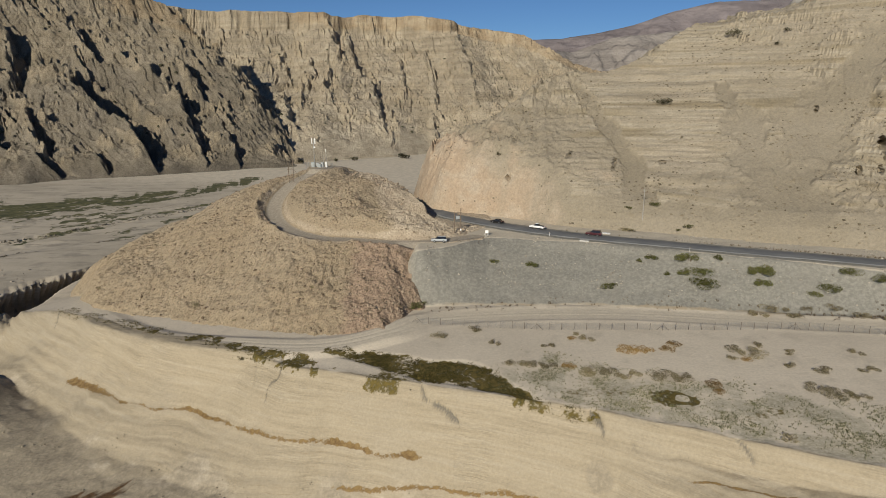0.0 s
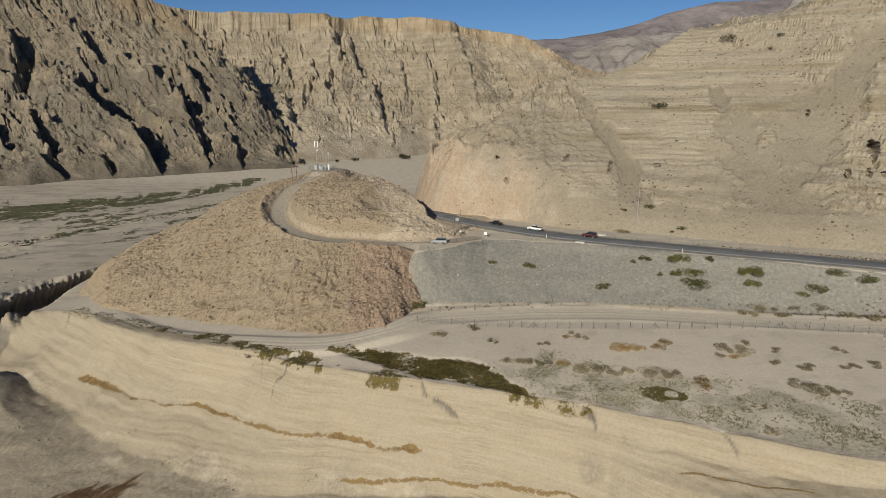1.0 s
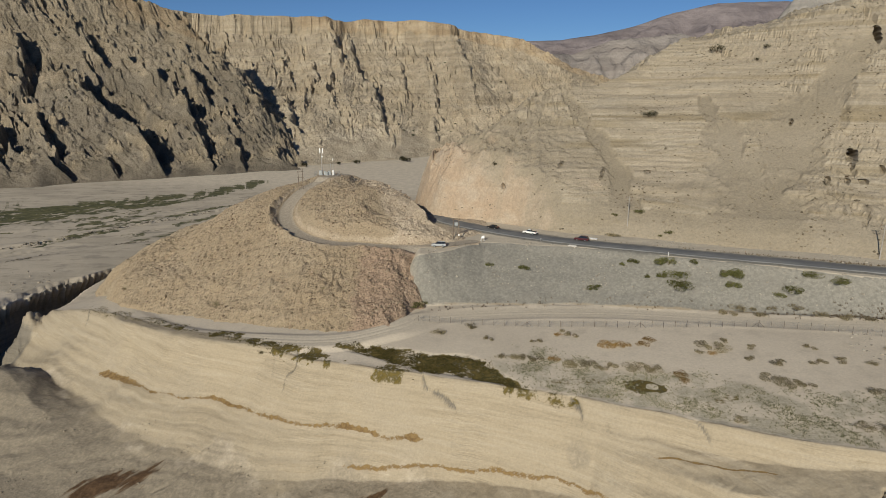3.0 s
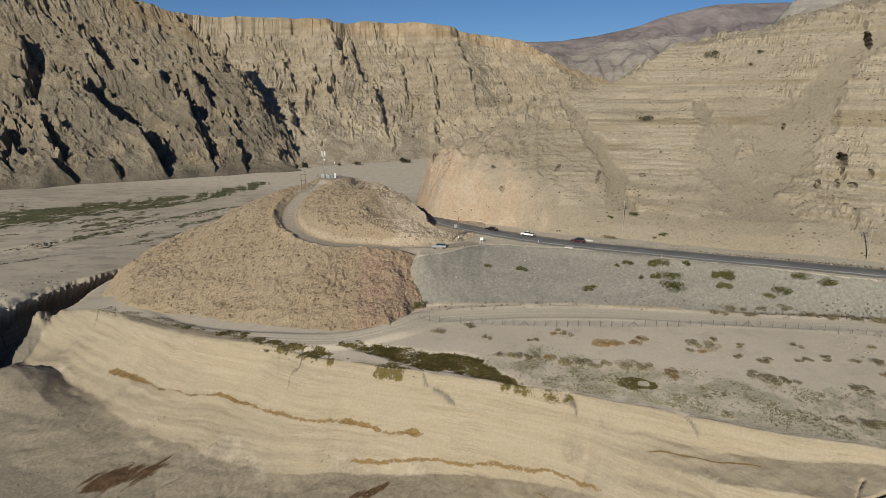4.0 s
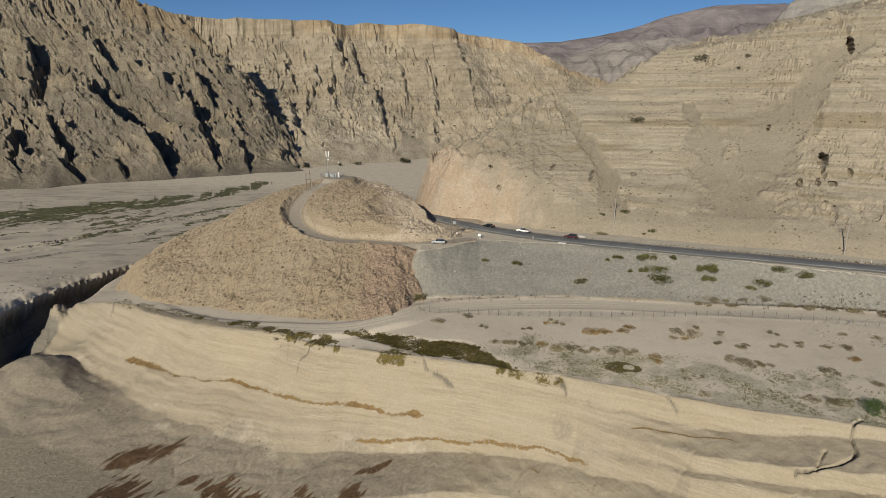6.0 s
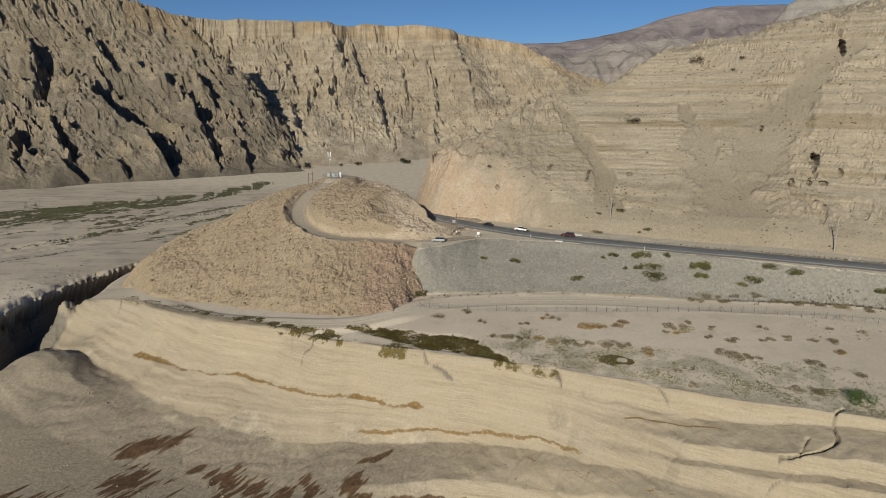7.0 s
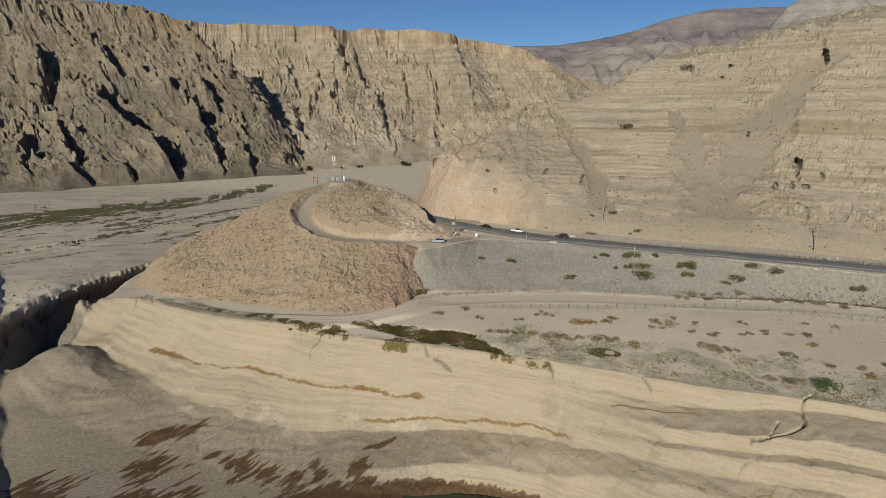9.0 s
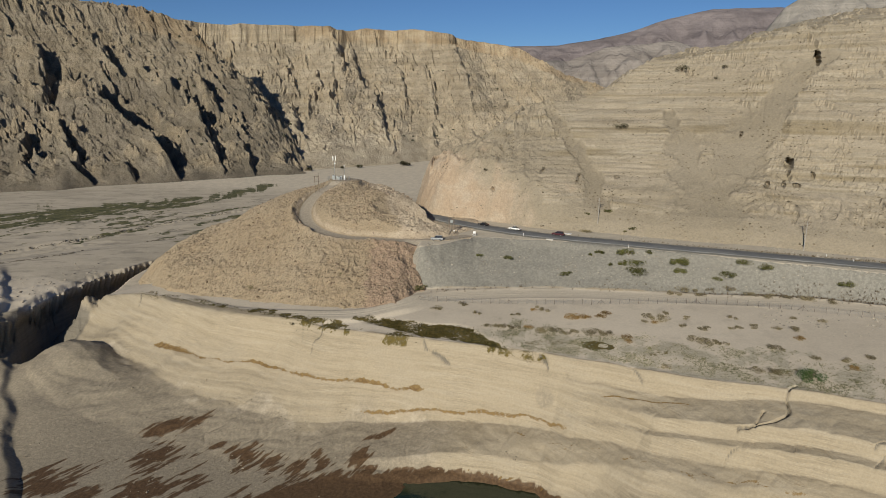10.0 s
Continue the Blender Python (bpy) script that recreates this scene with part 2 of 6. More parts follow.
    z = np.where(np.abs(y - 184) < 10, np.maximum(z, 1.6 + 1.1 * (kv - 0.5) + 1.2 * fbm(x, y, 4, 3, 56) - 7.5 * np.maximum(0, knob - 0.6)), z)
    # sand drift at the mouth of the ravine
    dx = x + 129 - 0.35 * (y - 144)
    drift = np.exp(-((dx / np.where(dx > 0, 10, 17)) ** 2 + ((y - 144) / 18) ** 2) ** 1.4)
    z = z + 4.8 * drift * (1 - step(-4, 3, z))
    # pool basin in the wash
    z = z - 1.6 * (1 - step(0.72, 1.12, np.hypot((x - 14) / 27, (y - 66) / 20.5) + 0.05 * fbm(x, y, 9, 2, 55)))
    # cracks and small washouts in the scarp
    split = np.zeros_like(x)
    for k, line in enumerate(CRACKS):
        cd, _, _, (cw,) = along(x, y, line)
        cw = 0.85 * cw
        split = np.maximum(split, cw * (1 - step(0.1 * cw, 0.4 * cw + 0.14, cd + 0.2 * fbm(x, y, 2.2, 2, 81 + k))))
        z = z - np.clip(0.4 + 2.0 * cw, 0, 1.2) * (1.0 if k in (5, 6) else 0.2) * (1 - step(0.1 * cw, 0.5 * cw + 0.2, cd + 0.12 * fbm(x, y, 2.2, 2, 81 + k)))
    md, _, _, (mw,) = along(x, y, MEADOW)
    z = z - 0.3 * (1 - step(-0.8, 0.8, md - mw))
    # embankment and road shelf
    top = np.interp(x, [-6, 0, 13.5, 42, 90, 125, 240], [167, 170, 183, 176.8, 155.8, 138.5, 82])
    toe = np.interp(x, [-8, 0, 21, 38, 55, 78, 99.5, 123.5, 240], [157, 156, 155.3, 154.7, 151.2, 145.3, 138.6, 131.5, 72])
    wob = 0.8 * fbm(x, y, 11, 3, 61)
    up = np.clip((y + wob - toe) / (top - toe), 0, 1)
    low = np.clip(z, 13.0, 17.2)
    shelf = low + (28.6 - low) * up
    keep = step(-16, -7, x) * (1 - step(238, 330, y - 0.15 * x)) * step(-4, 0, y + wob - toe)
    z = np.where(y > toe - 4, z + (np.maximum(shelf, z) - z) * keep, z)
    rd, rs, rw, (rz,) = along(x, y, ROAD)
    z = z + (rz - 0.22 - z) * (1 - step(4.2, 9, rd))
    # graded track over the terrace
    td, _, tw, (tz,) = along(x, y, DIRT)
    on = 1 - step(3.2, 6.5, td)
    rut = 0.10 * (np.exp(-((td - 1.0) / 0.35) ** 2) + 0.4 * np.exp(-((td - 2.4) / 0.3) ** 2))
    tz = tz + (z - 0.1 - tz) * step(-16, 2, x)
    z = z + (tz - rut - z) * on * step(-8, -3, -dw + rim_d) * step(-112, -98, x)
    berm = 0.14 * np.exp(-((td - 5.2) / 1.0) ** 2) * (y + wob < toe + 1)
    z = z + berm * step(-20, 10, x)
    runnel = ridged(0.9 * x - 0.42 * y + 1.5 * fbm(x, y, 14, 2, 73), (0.42 * x + 0.9 * y) * 0.08, 2.4, 3, 74)
    z = z - 0.14 * keep * runnel * step(0.02, 0.15, up) * (1 - step(0.85, 0.98, up))
    # fine relief
    rough = (0.03 + 0.13 * face + 0.28 * left + 0.08 * keep) * (1 - 0.9 * step(190, 330, np.hypot(x, y)))
    z = z + rough * fbm(x, y, 5.0, 4, 71) + 0.02 * fbm(x, y, 0.9, 2, 72)
    if masks is not None:
        ledge_d, ledge_z = lines[2]
        far_floor = step(-9, 9, dw - lines[5][0] + 5 * fbm(x, y, 15, 3, 36))
        masks["cliff"] = face * (1 - 0.75 * far_floor * (1 - step(-40, -5, s)))
        masks["bed"] = z - 0.055 * s
        masks["gravel"] = keep * step(0.0, 0.03, up)
        masks["track"] = np.maximum((1 - step(2.6, 5.0, td)) * (1 - step(-4.5, -2.5, dw - rim_d)), 0.75 * keep * step(0.97, 1.0, up) * step(4.5, 6, rd))
        masks["dust"] = np.exp(-((y + wob - toe - 0.2) / 0.9) ** 2) * step(-8, 4, x) * (0.6 + 0.5 * fbm(x, y, 13, 3, 37)) + 0.35 * step(24, 27.5, z) * keep * step(4.5, 6, rd) * step(0.0, 0.5, fbm(x, y, 18, 3, 38))
        masks["back"] = dw - rim_d
        masks["along"] = s
        masks["river"] = np.maximum(river * (dw < rim_d), left * step(262, 300, q))
        masks["floor"] = far_floor * step(-215, -195, s) * (1 - step(-40, 0, s) * (1 - step(0, 3, dw - foot_d)))
        # dimmer light on the flat benches, put in as some wash grey
        bench_shade = np.maximum(step(-0.8, 0.6, dw - lines[1][0]) * (1 - step(-1.2, 0.2, dw - ledge_d)), step(-0.4, 0.6, dw - lines[5][0]) * (1 - step(-1.2, 0.3, dw - lines[6][0])))
        masks["floor"] = np.maximum(masks["floor"], 0.24 * bench_shade * step(-18, 26, s + 9 * fbm(x, y, 14, 3, 33)))
        stain = np.hypot((s - 1.5 + 0.2 * z) / 4.2, (z - 4.6) / 4.2) + 0.35 * fbm(x, y, 5, 3, 34)
        stain = np.maximum(1 - step(0.6, 1.05, stain), 1 - step(0.6, 1.05, np.hypot((s - 50) / 2.2, (z - 13.2) / 1.5) + 0.3 * fbm(x, y, 3, 3, 35)))
        masks["floor"] = np.maximum(masks["floor"], 0.58 * face * stain)
        masks["out"] = dw
        masks["split"] = np.clip(2.0 * split, 0, 1.4)
        # ravine clay below the brink, darkened to carry the shade inside it
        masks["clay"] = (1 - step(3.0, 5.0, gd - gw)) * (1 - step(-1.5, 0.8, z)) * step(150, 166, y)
        # shade down in the cracks, painted with the same dark mask
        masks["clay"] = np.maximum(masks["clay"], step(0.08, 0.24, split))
        masks["west"] = step(0.0, 0.8, -gs * gd / gw) * (1 - step(5, 8, gd - gw))
        masks["ledge"] = dw - ledge_d
        masks["mid"] = dw - lines[5][0]
    return z


CUTTING = curve_points([(2, 196), (-3, 202), (-5.5, 208), (-9.5, 216), (-14, 226), (-19, 240), (-24, 262)], 3)
MOUND_CREST = curve_points([(-27, 214), (-34, 219), (-44, 227), (-49, 240), (-47, 250)])


def mound(x, y, masks=None):
    dist, side, _, _ = along(x, y, MOUND_CREST)
    warp = 1 + 0.08 * fbm(x, y, 45, 3, 101)
    dist = dist * warp
    z = np.interp(dist, [0, 10, 20, 33, 44, 52, 62, 78, 83, 92, 110], [42.5, 41, 38.2, 34.2, 29.5, 25.4, 20.2, 15.4, 12, 2, -30])
    ang = np.arctan2(y - 205, x + 40)
    gully = ridged(ang * 24 + 1.6 * fbm(x, y, 14, 3, 104, 0.6), dist * 0.07, 2.9, 4, 103, 0.6)
    z = z - 0.5 * np.clip(gully, -0.5, 1.2) * step(26, 60, dist)
    z = z + 0.8 * fbm(x, y, 13, 4, 105) + 0.42 * fbm(x, y, 2.6, 4, 106, 0.65)
    # spur that carries the track to the embankment
    spur = 28.5 - np.maximum(0, 171 - y) * 0.86 - np.maximum(0, x + 5) * 1.1 - np.maximum(0, -20 - x) * 0.35 - np.maximum(0, y - 190) * 0.4
    spur = spur + 0.9 * fbm(x, y, 7, 4, 107)
    z = np.maximum(z, spur)
    td, tside, tw, (tz,) = along(x, y, TRACK)
    bed = 1 - step(2.6, 4.6, td + 0.5 * fbm(x, y, 6, 2, 108))
    cut = np.minimum(z, tz + np.maximum(0, td - 2.8) * 1.15)
    z = np.where(tside < 0, cut, z)
    z = z + (tz - z) * bed
    # heap of spoil pushed to the outer edge of the track
    z = z + 2.2 * np.exp(-((td - 5.6 - 0.6 * fbm(x, y, 5, 2, 117)) / 1.25) ** 2) * (tside > 0) * step(176, 186, y) * (1 - step(232, 242, y)) * (0.6 + 0.6 * fbm(x, y, 8, 3, 118))
    # cutting beside the road
    rd, rs, _, (rz,) = along(x, y, ROAD)
    wall = np.minimum(rz - 0.3 + np.maximum(0, rd - 5.2 + 1.2 * fbm(x, y, 6, 3, 109)) * 3.2, 29.8 + 8.4 * step(196, 214, y) + np.maximum(0, -11 - x + 1.5 * fbm(x, y, 7, 3, 111)) * 0.5)
    z = np.minimum(z, np.where(y > 190, wall, z))
    cd, cs, _, _ = along(x, y, CUTTING)
    z = np.where(y > 196, np.minimum(z, 29.1 + 2.7 * np.maximum(0, cd * cs + 0.9 * fbm(x, y, 5, 3, 114))), z)
    # ledges of broken rock on the knoll
    rv, _ = cells(x, y, 1.5, 116)
    z = z + 0.9 * rv * np.exp(-(((x + 29 + 0.4 * (y - 195)) / 3.6) ** 2 + ((y - 195) / 11) ** 2)) * step(0.35, 0.6, rv)
    z = z + (43.9 - z) * (1 - step(6, 10, np.hypot(x + 47.5, y - 242)))
    sd = scarp_axes(x, y)[1] + 1.5 * fbm(x, y, 12, 3, 113)
    z = z - 0.38 * np.maximum(0, sd + 17) - 1.8 * np.maximum(0, sd + 5) - 0.55 * np.maximum(0, x + 15 + 3 * fbm(x, y, 8, 3, 112)) * (1 - step(169, 176, y))
    if masks is not None:
        masks["track"] = 1 - step(1.8, 3.4, td)
        masks["cut"] = 0.75 * step(2, 4, td) * (1 - step(3.5, 6, td)) + (1 - step(8, 20, rd)) * (y > 190) + step(-28, -16, x + 0.3 * (y - 200)) * step(168, 180, y)
        masks["red"] = step(-32, -20, x) * (1 - step(171, 178, y)) * (1 - step(-6, 0, x))
    return z


HILL_FOOT = curve_points([(40, 480), (25, 400), (10, 330), (-6, 290), (-13, 262), (-12.5, 245), (-5, 229.5), (3, 223.5), (14, 219), (28, 211), (45, 197.5), (66, 191.5),
                          (83, 183), (100, 175), (117, 170), (140, 157.5), (170, 143), (240, 110), (330, 70)], 4)


# chutes of gravel between the faces of bedded rock: x, y, half width
CHUTES = [curve_points(c, 4) for c in (
    [(56, 264, 2.5), (64, 243, 3.5), (68.5, 222, 4.5), (67.5, 204, 5), (66, 190, 7)], [(49, 266, 1.6), (36.5, 247, 2.2), (25, 230, 1.2)],
    [(178, 240, 5), (162, 235.5, 8), (139.5, 222, 11), (116, 200, 12), (103, 176, 13)], [(112, 250, 2), (110, 228, 6), (105, 190, 8)])]
# clefts that run into the rock: place, half width, half height, depth
CLEFTS = [(144, 196.2, 56.2, 1.5, 2.4, 9), (176, 241, 101.5, 1.3, 4.2, 9), (45.6, 219.9, 50.6, 0.7, 1.6, 6), (61, 215.5, 47.8, 0.6, 2.2, 6), (132.6, 190.4, 48.2, 1.6, 1.2, 6), (138, 187.8, 48.5, 0.8, 1.9, 6),
          (142.2, 186.7, 48.7, 2.2, 0.8, 6), (23.6, 218.9, 42, 0.9, 1.0, 4), (77.5, 214, 48.5, 1.7, 0.6, 4), (88.4, 225, 57, 0.5, 1.0, 4), (136, 224, 67.4, 0.6, 1.6, 5), (149.4, 188.1, 52.5, 0.8, 1.8, 5)]


def cleft_push(x, y, z):
    """How far the rock is hollowed out at a place, into the hill."""
    push = np.zeros_like(x)
    wob = 0.3 * fbm(x + z, y - z, 2.2, 2, 223)
    for cx, cy, cz, rx, rz, deep in CLEFTS:
        if deep < 9:
            rx, rz, deep = 0.75 * rx, 0.8 * rz, 0.55 * deep
        along_face = (x - cx) * 0.923 - (y - cy) * 0.385
        near = np.hypot(x - cx, y - cy) < 16
        push = np.maximum(push, near * deep * (1 - step(0.75, 1.0, np.hypot(along_face / rx, (z - cz) / rz) + wob)))
    return push


def hill(x, y, masks=None):
    wx, wy = x + 1.0 * fbm(x, y, 26, 2, 202), y + 1.0 * fbm(x, y, 26, 2, 203)
    dist, side, way, _ = along(wx, wy, HILL_FOOT)
    d = np.where(side > 0, dist, -dist)
    rise = np.interp(d, [-30, 0, 3, 8, 20, 30, 45, 57, 75, 100, 112, 150, 220, 400], [-60, 0, 4, 8, 14.5, 19.5, 29.5, 38.5, 48, 66, 74, 81, 90, 110])
    left = 1 - step(15, 75, x - 0.25 * (y - 230))
    bluff = np.interp(d, [-30, 0, 1.2, 3.5, 7, 11, 22, 45, 75, 110, 200], [-60, 0, 4, 10.5, 18.5, 25, 31, 45, 68, 78, 84])
    rise = rise + (bluff - rise) * left
    rise = rise * (1 + 0.20 * step(128, 165, x) * step(20, 60, d))
    # chutes of gravel and the stepped facets of rock between them
    jag = fbm(x, y, 11, 4, 209, 0.6)
    talus = np.zeros_like(x)
    for line in CHUTES:
        cd, _, _, (cw,) = along(x, y, line)
        talus = np.maximum(talus, 1 - step(0.55, 1.3, cd / cw + 0.5 * jag))
    talus = np.maximum(talus, 0.8 * (1 - step(4, 12, d + 5 * jag)) * (1 - left))
    facet = 1 - talus
    rise = rise - 0.9 * talus * step(4, 16, d)
    bare = facet * (1 - 0.6 * left) * (0.55 + 0.45 * step(-0.5, 0.4, fbm(x, y, 30, 4, 212)))
    z = 29.3 + rise
    # the skyline of the spur falls towards the road
    lean = np.interp(x / (y + 22), [-0.02, 0.053, 0.09, 0.126, 0.179, 0.249, 0.303, 0.337, 0.372, 0.497, 0.546, 0.606, 0.689, 0.9], [-0.085, -0.066, -0.043, -0.012, 0.022, 0.054, 0.067, 0.084, 0.093, 0.101, 0.120, 0.139, 0.163, 0.2])
    crest = 78.5 + lean * np.minimum(y + 22, 345) + 1.6 * fbm(x, y, 24, 4, 213)
    over = np.maximum(z - crest + 6, 0)
    z = np.where(over > 0, crest - 6 + 6 * (1 - np.exp(-over / 6)), z)
    bed = z + 1.6 * fbm(x, y, 70, 2, 215)
    for thick, amp, seed in ((4.6, 0.34, 1), (1.7, 0.34, 2)):
        k = bed / thick
        saw = k - np.floor(k)
        z = z + (0.03 + 0.97 * bare) * amp * (step(0.05, 0.55, saw) - saw) * thick * step(-0.2, 0.5, fbm(x, y, 30, 2, 216 + seed) + 0.2) * step(1, 6, d)
    z = z + (0.08 + 0.12 * facet) * fbm(x, y, 6, 3, 219, 0.6) * step(-1, 4, d) + 0.05 * fbm(x, y, 2.4, 3, 220, 0.6)
    z = z + left * step(0, 4, d) * (1.1 * (ridged(x, y, 12, 4, 225, 0.6) - 0.6) + 0.5 * fbm(x, y, 3.5, 3, 226) + 0.8 * (cells(x - z, y + z, 3.2, 229)[0] - 0.5) * step(0.0, 0.4, fbm(x, y, 14, 2, 230))) + 0.3 * facet * (1 - left) * step(3, 12, d) * (ridged(way, d * 0.1, 7, 3, 227) - 0.6) - 0.25 * (1 - facet) * step(6, 14, d) * np.clip(ridged(way, d * 0.05, 4.5, 2, 228) - 0.4, 0, 1)
    # broken ledges of rock: under the skyline, down the right-hand cliff and at the head of the spur
    b1, _ = cells(0.923 * x - 0.385 * y + 0.6 * z, z * 1.1, 5.5, 231)
    b2, _ = cells(0.923 * x - 0.385 * y, z * 1.3, 2.3, 232)
    ledgy = np.maximum(step(118, 132, x - 0.45 * (z - 45)) * step(3, 10, d) * step(-0.25, 0.2, fbm(x, y, 17, 3, 233)), step(-18, -9, z - crest) * step(-0.2, 0.25, fbm(x, y, 26, 3, 234)))
    ledgy = np.maximum(ledgy, np.exp(-(((x - 50) / 11) ** 2 + ((y - 262) / 16) ** 2)))
    rubble = talus * step(0.15, 0.45, fbm(x, y, 16, 3, 235)) * step(12, 30, d)
    z = z + facet * ledgy * (2.6 * (b1 - 0.5) + 1.4 * (b2 - 0.5)) + 0.8 * rubble * (b2 - 0.3)
    if masks is not None:
        masks["facet"] = bare
        masks["bluff"] = (1 - step(-4, 62, x + 26 * fbm(x, y, 22, 4, 214, 0.6))) * (1 - step(10, 32, d + 8 * fbm(x, y, 20, 3, 218))) * step(-4, 1, d)
    return z


# ribs of rock that run down the canyon sides: x, y, height; gentle towards the sun, broken off on the other side
SHOULDER_RIBS = [curve_points(c, 4) for c in (
    [(-440, 672, 2), (-425, 656, 9), (-393, 640, 17), (-370, 630, 20), (-341, 611, 19), (-308, 595, 16), (-285, 578, 10), (-266, 563, 2)],
    [(-386, 728, 2), (-372, 717, 7), (-338, 705, 13), (-317, 693, 13), (-298, 683, 14), (-277, 656, 12), (-254, 625, 8), (-236, 598, 2)],
    [(-495, 676, 4), (-475, 672, 12), (-459, 661, 15), (-445, 642, 14), (-430, 612, 6)], [(-420, 672, 3), (-394, 657, 9), (-372, 651, 9), (-350, 640, 3)],
    [(-400, 586, 3), (-391, 573, 9), (-373, 559, 10), (-356, 540, 3)], [(-380, 545, 2), (-370, 537, 9), (-342, 525, 9), (-325, 512, 2)],
    [(-362, 578, 2), (-349, 568, 8), (-318, 559, 8), (-300, 545, 2)], [(-408, 625, 3), (-401, 613, 9), (-385, 591, 9), (-374, 575, 3)],
    [(-330, 745, 3), (-305, 735, 9), (-285, 712, 9), (-262, 690, 3)], [(-460, 742, 3), (-430, 728, 9), (-405, 703, 9), (-385, 690, 3)],
    [(-430, 575, 3), (-420, 560, 8), (-408, 540, 8), (-395, 520, 2)], [(-243, 668, 3), (-228, 645, 7), (-214, 622, 6), (-205, 605, 2)])]
WALL_RIBS = [curve_points(c, 4) for c in (
    [(-206, 1066, 8), (-196, 1052, 12), (-175, 1012, 11), (-161, 972, 9), (-150, 930, 3)],
    [(-166, 1064, 5), (-152, 1030, 10), (-141, 979, 11), (-123, 941, 11), (-104, 910, 11), (-94, 852, 10), (-78, 808, 7), (-66, 770, 2)],
    [(-232, 880, 3), (-224, 851, 9), (-188, 759, 8), (-152, 732, 2)], [(-206, 970, 3), (-199, 950, 6), (-162, 868, 6), (-140, 820, 2)],
    [(-32, 1040, 3), (-28, 1016, 8), (-15, 936, 9), (-10, 841, 7), (-2, 810, 2)], [(-262, 1010, 3), (-250, 975, 7), (-232, 930, 6), (-215, 900, 2)],
    [(-82, 1045, 3), (-72, 1000, 7), (-58, 930, 7), (-45, 880, 2)], [(22, 1045, 3), (32, 990, 7), (44, 930, 6), (52, 890, 2)], [(82, 1030, 3), (92, 980, 6), (104, 930, 5), (112, 900, 2)])]


def rib_height(x, y, ribs, seed, rough):
    jx = x + rough * (5 * fbm(x, y, 26, 3, seed, 0.6) + 1.5 * fbm(x, y, 7, 2, seed + 9))
    jy = y + rough * (5 * fbm(x, y, 26, 3, seed + 1, 0.6) + 1.5 * fbm(x, y, 7, 2, seed + 10))
    total = np.zeros(np.shape(x))
    for line in ribs:
        near = np.flatnonzero(((x > line[:, 0].min() - 90) & (x < line[:, 0].max() + 60) & (y > line[:, 1].min() - 90) & (y < line[:, 1].max() + 60)).ravel())
        if not len(near):
            continue
        dist, side, _, (amp,) = along(jx.ravel()[near], jy.ravel()[near], line)
        h = amp * np.interp(np.where(side > 0, dist, -dist) / np.maximum(amp, 0.5), [-3.6, -1.6, 0, 0.12, 0.62, 1.2, 2.8], [0, 0.36, 1, 0.9, -0.55, -0.5, 0])
        flat = total.ravel()
        flat[near] = np.where(np.abs(h) > np.abs(flat[near]), h, flat[near])
        total = flat.reshape(np.shape(x))
    return total


